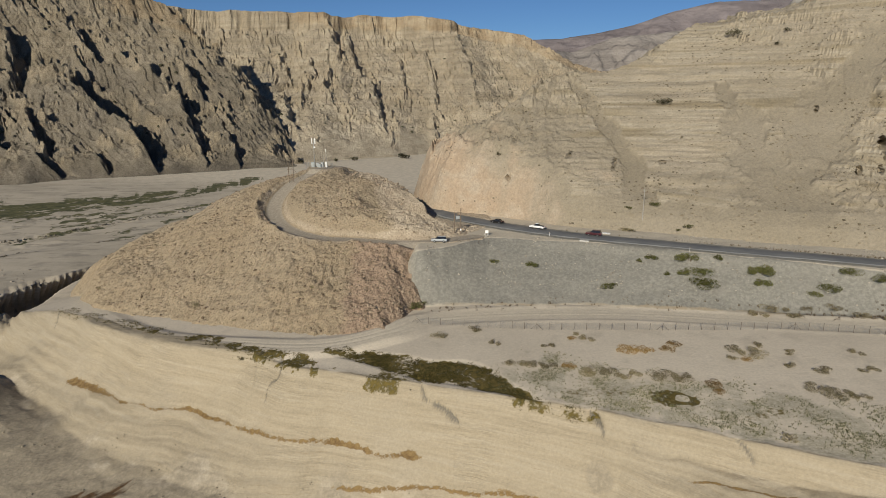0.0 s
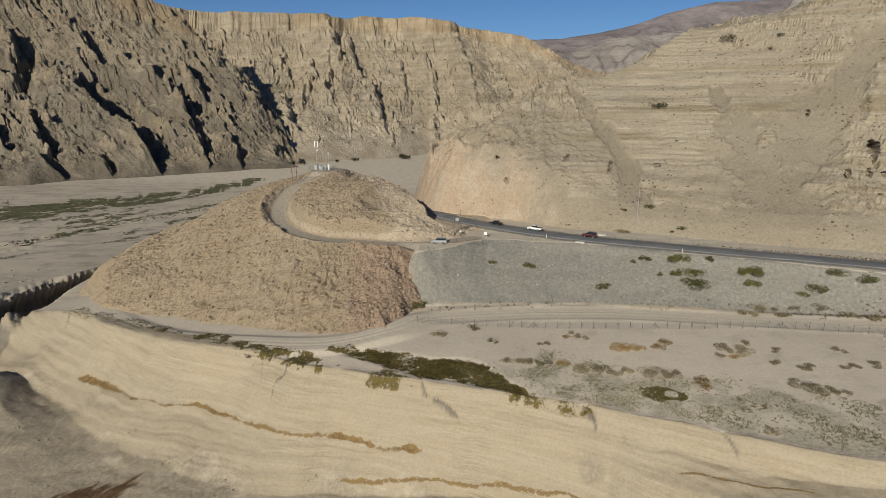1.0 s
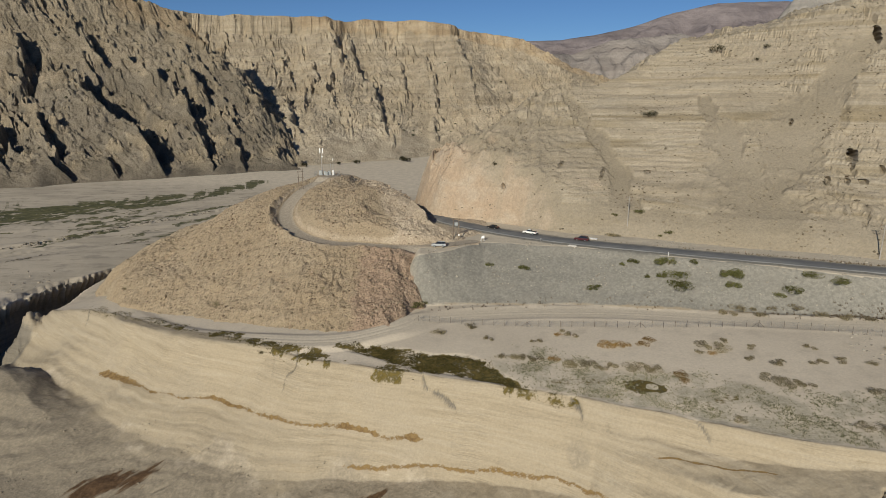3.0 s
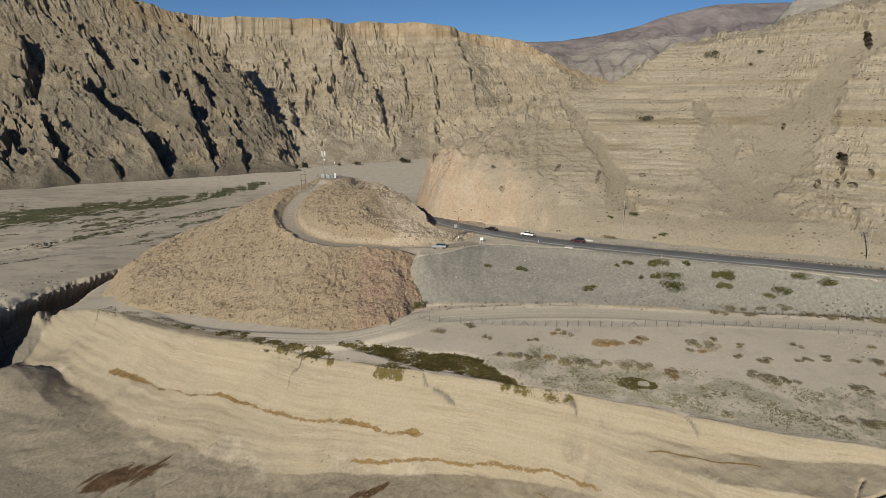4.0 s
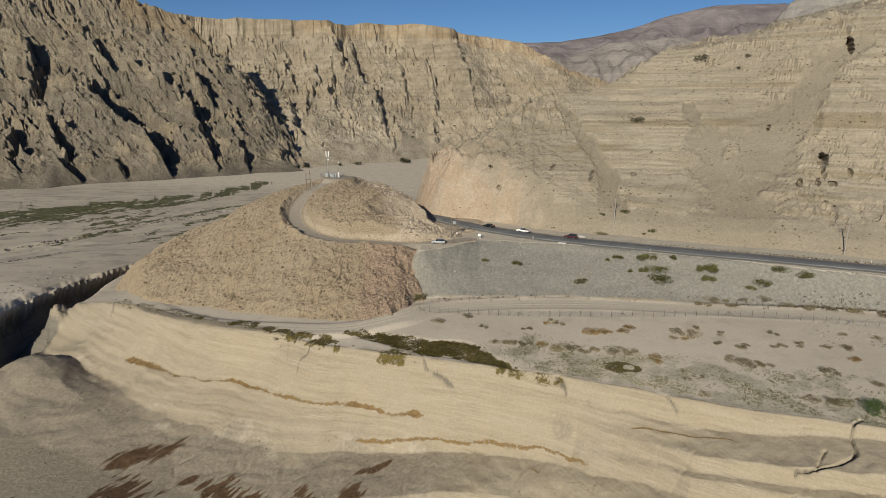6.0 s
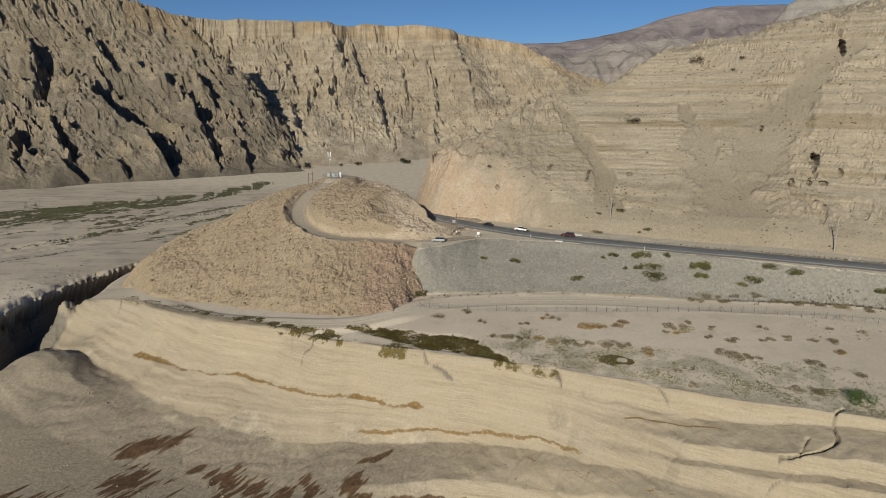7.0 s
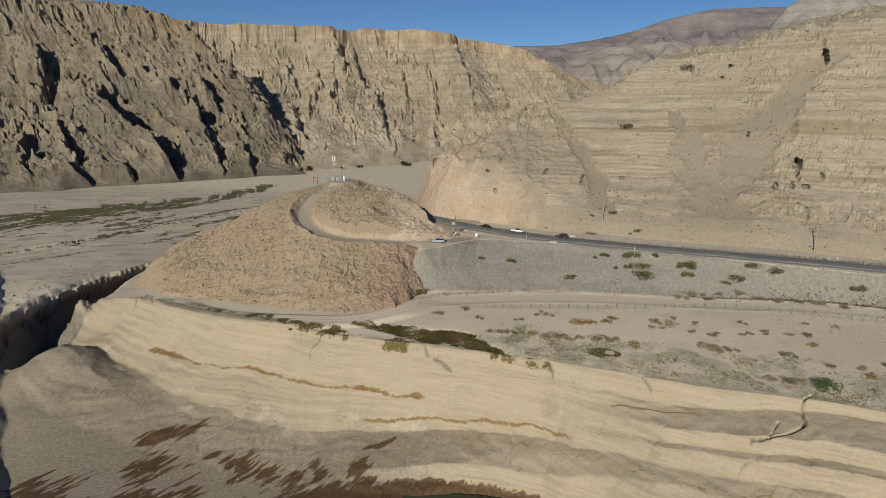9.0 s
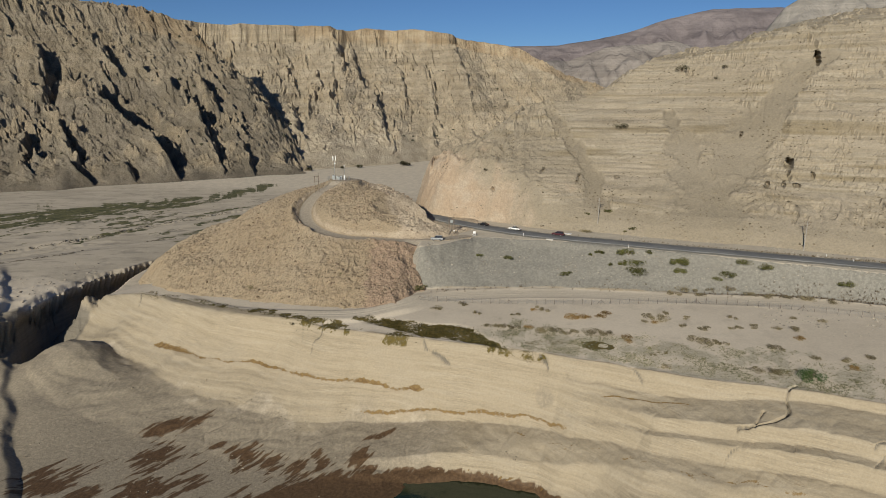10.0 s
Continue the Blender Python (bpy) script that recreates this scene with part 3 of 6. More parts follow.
def massif(x, y, masks=None):
    """The near shoulder of the canyon wall: spurs and gullies that run down to the river flats."""
    wx, wy = x + 7 * fbm(x, y, 60, 3, 301), y + 7 * fbm(x, y, 60, 3, 302)
    d = -0.54 * (wx + 337) + 0.84 * (wy - 528)
    s = 0.84 * (wx + 337) + 0.54 * (wy - 528)
    crest = np.interp(s, [-500, 0, 31, 122, 150, 180, 219, 260], [330, 310, 300, 262, 250, 215, 184, 150])
    rise = np.interp(d, [-30, 0, 20, 60, 110, 150, 200, 235, 252, 300], [-14, 1, 11, 32, 64, 96, 136, 168, 194, 214])
    rib = rib_height(x, y, SHOULDER_RIBS, 303, 1.0)
    rise = rise + 1.2 * rib * step(-4, 16, d)
    spur = np.clip(0.5 + rib / 16, 0, 1)
    # smaller ribs that break off to the north-east, craggy along their crests
    crest_of = 0.0
    for size, lean, amp, steep, seed in ((34, 0.85, 10.0, 0.22, 307), (14, 0.95, 5.6, 0.26, 308), (6, 0.9, 2.2, 0.3, 310)):
        u = (s + lean * d) / size + 0.8 * fbm(s, d * 0.28, size * 1.5, 4, seed, 0.55)
        saw = u - np.floor(u)
        r = np.where(saw < 1 - steep, saw / (1 - steep), (1 - saw) / steep)
        strong = 0.2 + 0.8 * step(-0.35, 0.35, fbm(s, d * 0.5, size * 1.3, 3, seed + 40))
        rise = rise + step(4, 50, d) * amp * (r - 0.45) * strong
        crest_of = np.maximum(crest_of, r * strong)
    top = np.interp(s, [-500, 0, 31, 116, 141, 182, 260], [225, 208, 205, 197, 184, 168, 150])
    edge = np.interp(d, [-20, 0, 50, 110, 152, 185, 225, 245, 300], [203, 201, 203, 196, 188, 182, 150, 152, 175]) + 7 * fbm(x, y, 24, 4, 304, 0.65) + 5 * (cells(x, y, 13, 305)[0] - 0.5)
    rise = np.minimum(rise, top + 0.05 * (d - crest) + 3 * fbm(x, y, 40, 3, 309))
    rise = rise - 0.8 * np.maximum(0, s - edge) - np.maximum(0, d - crest) * 0.8
    craggy = step(0.4, 0.9, crest_of * (0.75 + 0.5 * fbm(x, y, 55, 2, 313)) + 0.4 * fbm(x, y, 24, 3, 314)) * step(4, 26, d)
    v1, _ = cells(s + 0.9 * d, d, 8, 315)
    v2, _ = cells(s + 0.9 * d, d, 3.4, 316)
    u, w = s + 0.75 * d, d - 0.3 * s
    knobs = ridged(u + 3 * fbm(x, y, 14, 2, 319), w * 0.5, 15, 4, 320, 0.62)
    z = rise + craggy * (3.2 * (v1 - 0.5) + 1.8 * (v2 - 0.5)) + (0.35 + 0.65 * craggy) * 3.4 * (knobs - 0.5) * step(2, 24, d) + 1.4 * fbm(x, y, 16, 4, 318, 0.6) * step(0, 30, d)
    # the harder beds under the rim stand out as a broken cliff
    ledge = top - 26 - 10 * step(40, 150, s)
    z = z + 7 * (step(0, 5, z - ledge + 2.5 * (v1 - 0.5)) - step(-14, 22, z - ledge)) * step(20, 60, s)
    k = (z + 4 * fbm(x, y, 90, 2, 317)) / 7.0
    saw = k - np.floor(k)
    z = z + 0.22 * (step(0.1, 0.5, saw) - saw) * 7 * step(25, 60, d) * (0.3 + 0.7 * craggy)
    if masks is not None:
        masks["crag"] = craggy
        masks["cap"] = step(-40, -24, z - top) * step(30, 120, s) * 0.9
        masks["scree"] = np.clip(1.1 - craggy - 0.8 * (spur - 0.5), 0, 1) * (1 - 0.6 * step(120, 180, d))
    return z


CREST_X = [-900, -774, -462, -333, -224, -195, -184, -134, -45, 65, 136, 177, 218, 300, 500]
CREST_Z = [240, 240, 217, 213, 209, 207, 201, 207, 205, 187, 175, 152, 128, 100, 70]


def canyon_wall(x, y, masks=None):
    """The far wall with its cap of harder rock."""
    wy = y + 18 * fbm(x, y * 0.4, 120, 3, 401)
    bay = 24 * ridged(x + 0.2 * y, y * 0.15, 190, 2, 403) - 8
    foot = np.interp(x, [-300, -174, -60, -19, 60], [640, 677, 737, 790, 835])
    v = wy + bay * step(760, 960, y) + (735 - foot) * (1 - step(735, 1000, y))
    rise = np.interp(v, [640, 700, 735, 765, 850, 920, 965, 1027, 1066], [-26, -9, 0, 13, 47, 78, 104, 143, 172])
    top = np.interp(x, CREST_X, CREST_Z) + 2.0 * fbm(x, y, 60, 3, 405)
    scale = np.interp(x, [-500, 60, 140, 220, 400], [1.06, 1.0, 0.93, 0.74, 0.5])
    rise = rise * scale + rib_height(x, y, WALL_RIBS, 430, 1.2) * step(738, 780, v)
    crest_of = 0.0
    for size, lean, amp, seed in ((46, 0.60, 9.0, 422), (17, 0.62, 5.2, 423), (7.5, 0.55, 2.2, 424)):
        u = (x + lean * v) / size + 0.8 * fbm(x, v * 0.3, size * 1.5, 4, seed, 0.55)
        saw = u - np.floor(u)
        r = np.where(saw < 0.8, saw / 0.8, (1 - saw) / 0.2)
        strong = 0.1 + 0.9 * step(-0.1, 0.55, fbm(x, v * 0.5, size * 1.6, 3, seed + 40))
        rise = rise + step(750, 850, v) * amp * (r - 0.45) * strong
        crest_of = np.maximum(crest_of, r * strong)
    cap1, _ = cells(x + 5 * fbm(x, y, 30, 2, 408), y * 0.12, 17, 409)
    cap2, _ = cells(x, y * 0.2, 6.5, 410)
    cliff_v = 1064 + 12 * fbm(x, y * 0.1, 70, 3, 404) + 7 * cap1 * (0.5 + cap2) + 6 * fbm(x, y * 0.2, 21, 3, 428)
    rise = np.where(v > 1040, rise + (top - rise) * step(0, 15, v - cliff_v), rise)
    z = np.where(v > cliff_v + 15, top, np.minimum(rise, top))
    under = step(760, 840, v) * (1 - step(-6, 2, v - cliff_v))
    for thick, amp, seed in ((13, 0.26, 1), (5.5, 0.20, 2)):
        k = (z + 3 * fbm(x, y, 160, 2, 411)) / thick
        saw = k - np.floor(k)
        z = z + under * amp * (step(0.1, 0.5, saw) - saw) * thick * 0.8 * step(-0.4, 0.4, fbm(x, y, 70, 2, 412 + seed))
    craggy = step(0.5, 0.9, crest_of + 0.3 * fbm(x, y, 36, 3, 417))
    v1, _ = cells(x + 0.3 * v + 3 * fbm(x, y, 15, 2, 425), v * 0.6, 8, 415)
    v2, _ = cells(x + 0.3 * v, v * 0.8, 3.8, 416)
    z = z + under * (craggy * (3.2 * (v1 - 0.5) + 2.2 * (v2 - 0.5)) + 0.7 * (v2 - 0.5) + 2.6 * (0.3 + 0.7 * craggy) * (ridged(x + 0.6 * v, v * 0.5, 16, 4, 426, 0.62) - 0.5) + 1.6 * fbm(x, y, 22, 4, 418, 0.6))
    band = step(-2, 3, v - cliff_v) * (1 - step(9, 15, v - cliff_v))
    z = z + band * (4 * (v1 - 0.5) + 2.5 * (v2 - 0.5) + 3 * fbm(x, y, 12, 3, 420))
    if masks is not None:
        masks["cap"] = step(-31, -12, z - top + 5 * fbm(x, y, 24, 3, 419)) * step(1030, 1050, v) * step(-430, -100, x)
        masks["crag"] = craggy
        masks["scree"] = 0.55 * (1 - craggy) * (1 - step(790, 940, v))
        masks["pale"] = 1 - step(770, 900, v)
    return z


def far_range(x, y, line, base, depth, seed, rough):
    """A distant range: its crest height along x, falling to both sides."""
    top = np.interp(x, [p[0] for p in line], [p[1] for p in line])
    v = (y - base) / depth
    fall = np.clip(1 - np.abs(v), 0, 1) ** 0.8
    z = (top + 40) * fall - 40
    return z + rough * fall * (ridged(x, y, depth * 0.35, 4, seed) - 0.8) * np.clip(np.abs(v) * 3, 0, 1)


# ---- materials ----
class Shader:
    """A node material: small helpers that return sockets."""

    def __init__(self, name, rough=0.9, spec=0.2):
        self.mat = bpy.data.materials.new(name)
        self.mat.use_nodes = True
        self.tree = self.mat.node_tree
        self.bsdf = self.tree.nodes["Principled BSDF"]
        self.bsdf.inputs["Roughness"].default_value = rough
        self.bsdf.inputs["Specular IOR Level"].default_value = spec
        self.place = self.node("ShaderNodeNewGeometry").outputs["Position"]

    def node(self, kind):
        return self.tree.nodes.new(kind)

    def link(self, a, b):
        self.tree.links.new(a, b)

    def attr(self, name):
        n = self.node("ShaderNodeAttribute")
        n.attribute_name = name
        return n.outputs["Fac"]

    def scaled(self, sx, sy, sz):
        n = self.node("ShaderNodeMapping")
        n.inputs["Scale"].default_value = (sx, sy, sz)
        self.link(self.place, n.inputs["Vector"])
        return n.outputs["Vector"]

    def noise(self, size, detail=4, rough=0.55, vec=None, twist=0.0):
        n = self.node("ShaderNodeTexNoise")
        n.inputs["Scale"].default_value = 1.0 / size
        n.inputs["Detail"].default_value, n.inputs["Roughness"].default_value = detail, rough
        n.inputs["Distortion"].default_value = twist
        self.link(vec or self.place, n.inputs["Vector"])
        return n.outputs["Fac"]

    def strata(self, thick, flat=60.0, detail=3):
        return self.noise(1.0, detail, 0.6, self.scaled(1 / flat, 1 / flat, 1 / thick))

    def cells(self, size, vec=None):
        n = self.node("ShaderNodeTexVoronoi")
        n.inputs["Scale"].default_value = 1.0 / size
        self.link(vec or self.place, n.inputs["Vector"])
        return n.outputs["Distance"]

    def span(self, value, a, b, lo=0.0, hi=1.0):
        n = self.node("ShaderNodeMapRange")
        n.interpolation_type = "SMOOTHSTEP"
        for k, v in (("From Min", a), ("From Max", b), ("To Min", lo), ("To Max", hi)):
            n.inputs[k].default_value = v
        self.link(value, n.inputs["Value"])
        return n.outputs["Result"]

    def math(self, kind, a, b=0.0):
        n = self.node("ShaderNodeMath")
        n.operation = kind
        for k, v in enumerate((a, b)):
            if isinstance(v, (int, float)):
                n.inputs[k].default_value = v
            else:
                self.link(v, n.inputs[k])
        return n.outputs[0]

    def mix(self, fac, a, b):
        n = self.node("ShaderNodeMix")
        n.data_type = "RGBA"
        for k, v in ((0, fac), (6, a), (7, b)):
            if isinstance(v, (int, float)):
                n.inputs[k].default_value = v
            elif isinstance(v, tuple):
                n.inputs[k].default_value = (*v, 1.0)
            else:
                self.link(v, n.inputs[k])
        return n.outputs[2]

    def ramp(self, fac, *stops):
        n = self.node("ShaderNodeValToRGB")
        while len(n.color_ramp.elements) < len(stops):
            n.color_ramp.elements.new(0.5)
        for e, (p, c) in zip(n.color_ramp.elements, stops):
            e.position, e.color = p, (*c, 1.0)
        self.link(fac, n.inputs[0])
        return n.outputs[0]

    def shade(self, fac, colour, lo, hi):
        """The colour with its value moved by fac."""
        n = self.node("ShaderNodeMix")
        n.data_type, n.blend_type = "RGBA", "MULTIPLY"
        n.inputs[0].default_value = 1.0
        v = self.span(fac, 0.25, 0.75, lo, hi)
        c = self.node("ShaderNodeCombineColor")
        for k in range(3):
            self.link(v, c.inputs[k])
        self.link(colour, n.inputs[6])
        self.link(c.outputs[0], n.inputs[7])
        return n.outputs[2]

    def bump(self, *layers):
        last = None
        for height, dist in layers:
            n = self.node("ShaderNodeBump")
            n.inputs["Distance"].default_value = dist
            n.inputs["Strength"].default_value = 1.0
            self.link(height, n.inputs["Height"])
            if last:
                self.link(last, n.inputs["Normal"])
            last = n.outputs["Normal"]
        self.link(last, self.bsdf.inputs["Normal"])

    def done(self, colour):
        if isinstance(colour, tuple):
            self.bsdf.inputs["Base Color"].default_value = (*colour, 1.0)
        else:
            self.link(colour, self.bsdf.inputs["Base Color"])
        return self.mat


def ground_material():
    m = Shader("ground_soil")
    big, mid, fine, grit = m.noise(38, 4), m.noise(6, 5, 0.6), m.noise(0.9, 5, 0.65), m.noise(0.5, 4, 0.75)
    speck = m.noise(1.3, 3, 0.75)
    sand = m.mix(m.span(big, 0.35, 0.65), (0.53, 0.456, 0.357), (0.60, 0.518, 0.407))
    sand = m.mix(m.span(mid, 0.5, 0.72), sand, (0.50, 0.43, 0.336))
    # pale bedded sandstone of the scarp
    beds = m.noise(1.0, 5, 0.6, m.scaled(1 / 22, 1 / 22, 1 / 1.1), 0.9)
    lamina = m.noise(1.0, 4, 0.68, m.scaled(1 / 6, 1 / 6, 1 / 0.3), 0.8)
    rock = m.ramp(beds, (0.25, (0.288, 0.238, 0.166)), (0.5, (0.352, 0.293, 0.207)), (0.75, (0.39, 0.332, 0.246)))
    worn = m.span(m.noise(13, 4, 0.6), 0.42, 0.62)
    lined = m.math("ADD", 0.5, m.math("MULTIPLY", m.math("SUBTRACT", lamina, 0.5), worn))
    rock = m.shade(lined, rock, 0.80, 1.13)
    rock = m.mix(m.span(m.noise(16, 5, 0.6), 0.50, 0.68, 0, 0.5), rock, (0.345, 0.292, 0.214))
    rock = m.mix(m.span(m.noise(1.0, 4, 0.6, m.scaled(1 / 7, 1 / 7, 1 / 0.35), 1.5), 0.64, 0.70, 0, 0.45), rock, (0.25, 0.185, 0.11))
    cliff = m.span(m.math("ADD", m.attr("cliff"), m.math("MULTIPLY", m.math("SUBTRACT", mid, 0.5), 0.9)), 0.35, 0.65)
    col = m.mix(cliff, sand, rock)
    # grey wash floor, also the shade tone laid on the scarp benches
    floor = m.span(m.math("ADD", m.attr("floor"), m.math("MULTIPLY", m.math("SUBTRACT", mid, 0.5), 0.45)), 0.3, 0.8)
    wash = m.mix(m.span(fine, 0.4, 0.65), (0.258, 0.218, 0.16), (0.318, 0.268, 0.198))
    col = m.mix(floor, col, wash)
    # grey gravel of the embankment
    gravel = m.mix(m.span(fine, 0.4, 0.62), (0.198, 0.187, 0.159), (0.252, 0.236, 0.203))
    gravel = m.mix(m.span(grit, 0.62, 0.7, 0, 0.6), gravel, (0.32, 0.297, 0.255))
    gravel = m.mix(m.span(m.noise(9, 4), 0.5, 0.7, 0, 0.6), gravel, (0.225, 0.208, 0.177))
    col = m.mix(m.attr("gravel"), col, gravel)
    col = m.mix(m.span(m.math("ADD", m.attr("dust"), m.math("MULTIPLY", m.math("SUBTRACT", fine, 0.5), 0.8)), 0.3, 0.9, 0, 0.75), col, (0.30, 0.235, 0.152))
    # river flats
    silt = m.mix(m.span(m.noise(1.0, 4, 0.6, m.scaled(1 / 45, 1 / 18, 1)), 0.4, 0.62), (0.47, 0.405, 0.315), (0.39, 0.337, 0.262))
    silt = m.mix(m.span(m.noise(1.0, 5, 0.65, m.scaled(1 / 16, 1 / 7, 1)), 0.5, 0.66), silt, (0.30, 0.262, 0.208))
    silt = m.mix(m.attr("bar"), silt, m.mix(m.span(mid, 0.4, 0.6), (0.60, 0.52, 0.405), (0.52, 0.45, 0.35)))
    col = m.mix(m.attr("river"), col, silt)
    # layered ravine clay; its dark colour also paints shade there and in the cracks
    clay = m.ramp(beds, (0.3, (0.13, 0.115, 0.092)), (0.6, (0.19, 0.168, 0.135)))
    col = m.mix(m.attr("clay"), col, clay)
    # tracks
    trod = m.mix(m.span(fine, 0.35, 0.65), (0.60, 0.52, 0.405), (0.52, 0.45, 0.348))
    col = m.mix(m.span(m.math("ADD", m.attr("track"), m.math("MULTIPLY", m.math("SUBTRACT", mid, 0.5), 0.5)), 0.3, 0.8, 0, 0.85), col, trod)
    # salt-grey crust with low scrub
    crust = m.mix(m.span(grit, 0.42, 0.6), (0.265, 0.245, 0.17), (0.38, 0.34, 0.262))
    crust = m.mix(m.span(fine, 0.52, 0.68, 0, 0.7), crust, (0.19, 0.175, 0.10))
    col = m.mix(m.span(m.math("ADD", m.attr("scrub"), m.math("MULTIPLY", m.math("SUBTRACT", mid, 0.5), 1.2)), 0.4, 1.0, 0, 0.62), col, crust)
    # green and brown mats
    moss = m.mix(m.span(fine, 0.38, 0.62), (0.05, 0.044, 0.013), (0.135, 0.10, 0.03))
    col = m.mix(m.span(m.math("ADD", m.attr("moss"), m.math("MULTIPLY", m.math("SUBTRACT", fine, 0.5), 1.3)), 0.42, 0.7), col, moss)
    algae = m.mix(m.span(mid, 0.35, 0.62), (0.03, 0.04, 0.012), (0.095, 0.09, 0.032))
    patchy = m.noise(1.0, 6, 0.72, m.scaled(1 / 12, 1 / 7, 1))
    col = m.mix(m.span(m.math("ADD", m.attr("algae"), m.math("MULTIPLY", m.math("SUBTRACT", patchy, 0.5), 1.8)), 0.5, 0.8, 0, 0.92), col, algae)
    # wet red-brown ground and seeps
    wet = m.mix(m.span(fine, 0.35, 0.7), (0.07, 0.038, 0.018), (0.12, 0.07, 0.034))
    wetf = m.span(m.math("ADD", m.attr("wet"), m.math("MULTIPLY", m.math("SUBTRACT", fine, 0.5), 0.7)), 0.2, 0.8, 0, 0.95)
    col = m.mix(wetf, col, wet)
    seep = m.mix(m.span(fine, 0.35, 0.7), (0.125, 0.07, 0.022), (0.225, 0.145, 0.055))
    col = m.mix(m.span(m.math("ADD", m.attr("seep"), m.math("MULTIPLY", m.math("SUBTRACT", fine, 0.5), 1.1)), 0.45, 0.7, 0, 0.9), col, seep)
    col = m.mix(m.span(speck, 0.66, 0.74, 0, 0.25), col, (0.16, 0.135, 0.10))
    col = m.shade(fine, col, 0.98, 1.02)
    col = m.shade(grit, col, 0.89, 1.10)
    m.link(m.span(wetf, 0, 1, 0.92, 0.62), m.bsdf.inputs["Roughness"])
    m.bump((m.math("MULTIPLY", lined, m.attr("cliff")), 0.16), (m.math("MULTIPLY", mid, m.attr("cliff")), 0.25), (fine, 0.035), (m.math("MULTIPLY", fine, m.attr("floor")), 0.12), (grit, 0.05))
    return m.done(col)


def mound_material():
    m = Shader("mound_soil")
    big, mid, fine, grit = m.noise(30, 4), m.noise(5, 5, 0.6), m.noise(1.1, 5, 0.72), m.noise(0.6, 4, 0.75)
    soil = m.mix(m.span(big, 0.35, 0.65), (0.318, 0.247, 0.163), (0.348, 0.277, 0.189))
    soil = m.mix(m.span(fine, 0.54, 0.72, 0, 0.7), soil, (0.255, 0.193, 0.124))
    soil = m.mix(m.span(mid, 0.55, 0.75, 0, 0.7), soil, (0.33, 0.245, 0.155))
    pale = m.mix(m.span(mid, 0.4, 0.65), (0.47, 0.385, 0.285), (0.405, 0.325, 0.237))
    pale = m.mix(m.span(fine, 0.56, 0.7), pale, (0.246, 0.193, 0.135))
    col = m.mix(m.span(m.math("ADD", m.attr("cut"), m.math("MULTIPLY", m.math("SUBTRACT", mid, 0.5), 1.2)), 0.35, 0.8, 0, 0.95), soil, pale)
    red = m.mix(m.span(fine, 0.4, 0.62), (0.36, 0.258, 0.185), (0.275, 0.193, 0.138))
    col = m.mix(m.span(m.math("ADD", m.attr("red"), m.math("MULTIPLY", m.math("SUBTRACT", mid, 0.5), 1.2)), 0.35, 0.8, 0, 0.8), col, red)
    trod = m.mix(m.span(fine, 0.35, 0.65), (0.325, 0.277, 0.215), (0.375, 0.322, 0.252))
    col = m.mix(m.span(m.math("ADD", m.attr("track"), m.math("MULTIPLY", m.math("SUBTRACT", mid, 0.5), 0.5)), 0.3, 0.8), col, trod)
    col = m.mix(m.span(m.noise(1.1, 3, 0.75), 0.62, 0.72, 0, 0.5), col, (0.15, 0.108, 0.068))
    col = m.shade(grit, col, 0.74, 1.26)
    off = m.math("SUBTRACT", 1.0, m.math("MULTIPLY", m.attr("track"), 0.9))
    m.bump((m.math("MULTIPLY", fine, off), 0.5), (m.math("MULTIPLY", grit, off), 0.3))
    return m.done(col)


def hill_material():
    m = Shader("hill_rock")
    big, mid, fine, grit = m.noise(45, 4), m.noise(8, 5, 0.6), m.noise(1.5, 5, 0.7), m.noise(0.75, 4, 0.75)
    talus = m.mix(m.span(big, 0.35, 0.65), (0.226, 0.19, 0.137), (0.248, 0.211, 0.158))
    talus = m.mix(m.span(mid, 0.52, 0.7, 0, 0.6), talus, (0.208, 0.177, 0.132))
    talus = m.mix(m.span(m.noise(1.6, 3, 0.7), 0.63, 0.7, 0, 0.5), talus, (0.15, 0.124, 0.09))
    beds = m.noise(1.0, 4, 0.6, m.scaled(1 / 130, 1 / 130, 1 / 5.5), 0.25)
    thin = m.noise(1.0, 4, 0.65, m.scaled(1 / 70, 1 / 70, 1 / 1.1), 0.3)
    rock = m.ramp(beds, (0.32, (0.215, 0.172, 0.108)), (0.42, (0.25, 0.208, 0.145)), (0.47, (0.315, 0.272, 0.208)), (0.53, (0.27, 0.226, 0.162)), (0.58, (0.31, 0.264, 0.20)), (0.68, (0.22, 0.178, 0.115)))
    rock = m.shade(thin, rock, 0.9, 1.09)
    rock = m.mix(m.span(mid, 0.4, 0.7, 0.0, 0.35), rock, talus)
    col = m.mix(m.span(m.math("ADD", m.attr("facet"), m.math("MULTIPLY", m.math("SUBTRACT", mid, 0.5), 0.8)), 0.2, 0.75, 0.0, 1.0), talus, rock)
    pink = m.mix(m.span(mid, 0.4, 0.65), (0.345, 0.256, 0.178), (0.37, 0.30, 0.226))
    pink = m.shade(fine, pink, 0.93, 1.05)
    col = m.mix(m.span(m.math("ADD", m.attr("bluff"), m.math("MULTIPLY", m.math("SUBTRACT", mid, 0.5), 0.8)), 0.15, 0.9, 0, 0.8), col, pink)
    col = m.mix(m.span(m.noise(2.2, 3, 0.75), 0.67, 0.73, 0, 0.5), col, (0.16, 0.13, 0.09))
    col = m.shade(fine, col, 1.0, 1.12)
    col = m.shade(grit, col, 0.95, 1.17)
    m.bump((m.math("MULTIPLY", thin, m.attr("facet")), 0.3), (fine, 0.25), (grit, 0.10))
    return m.done(col)


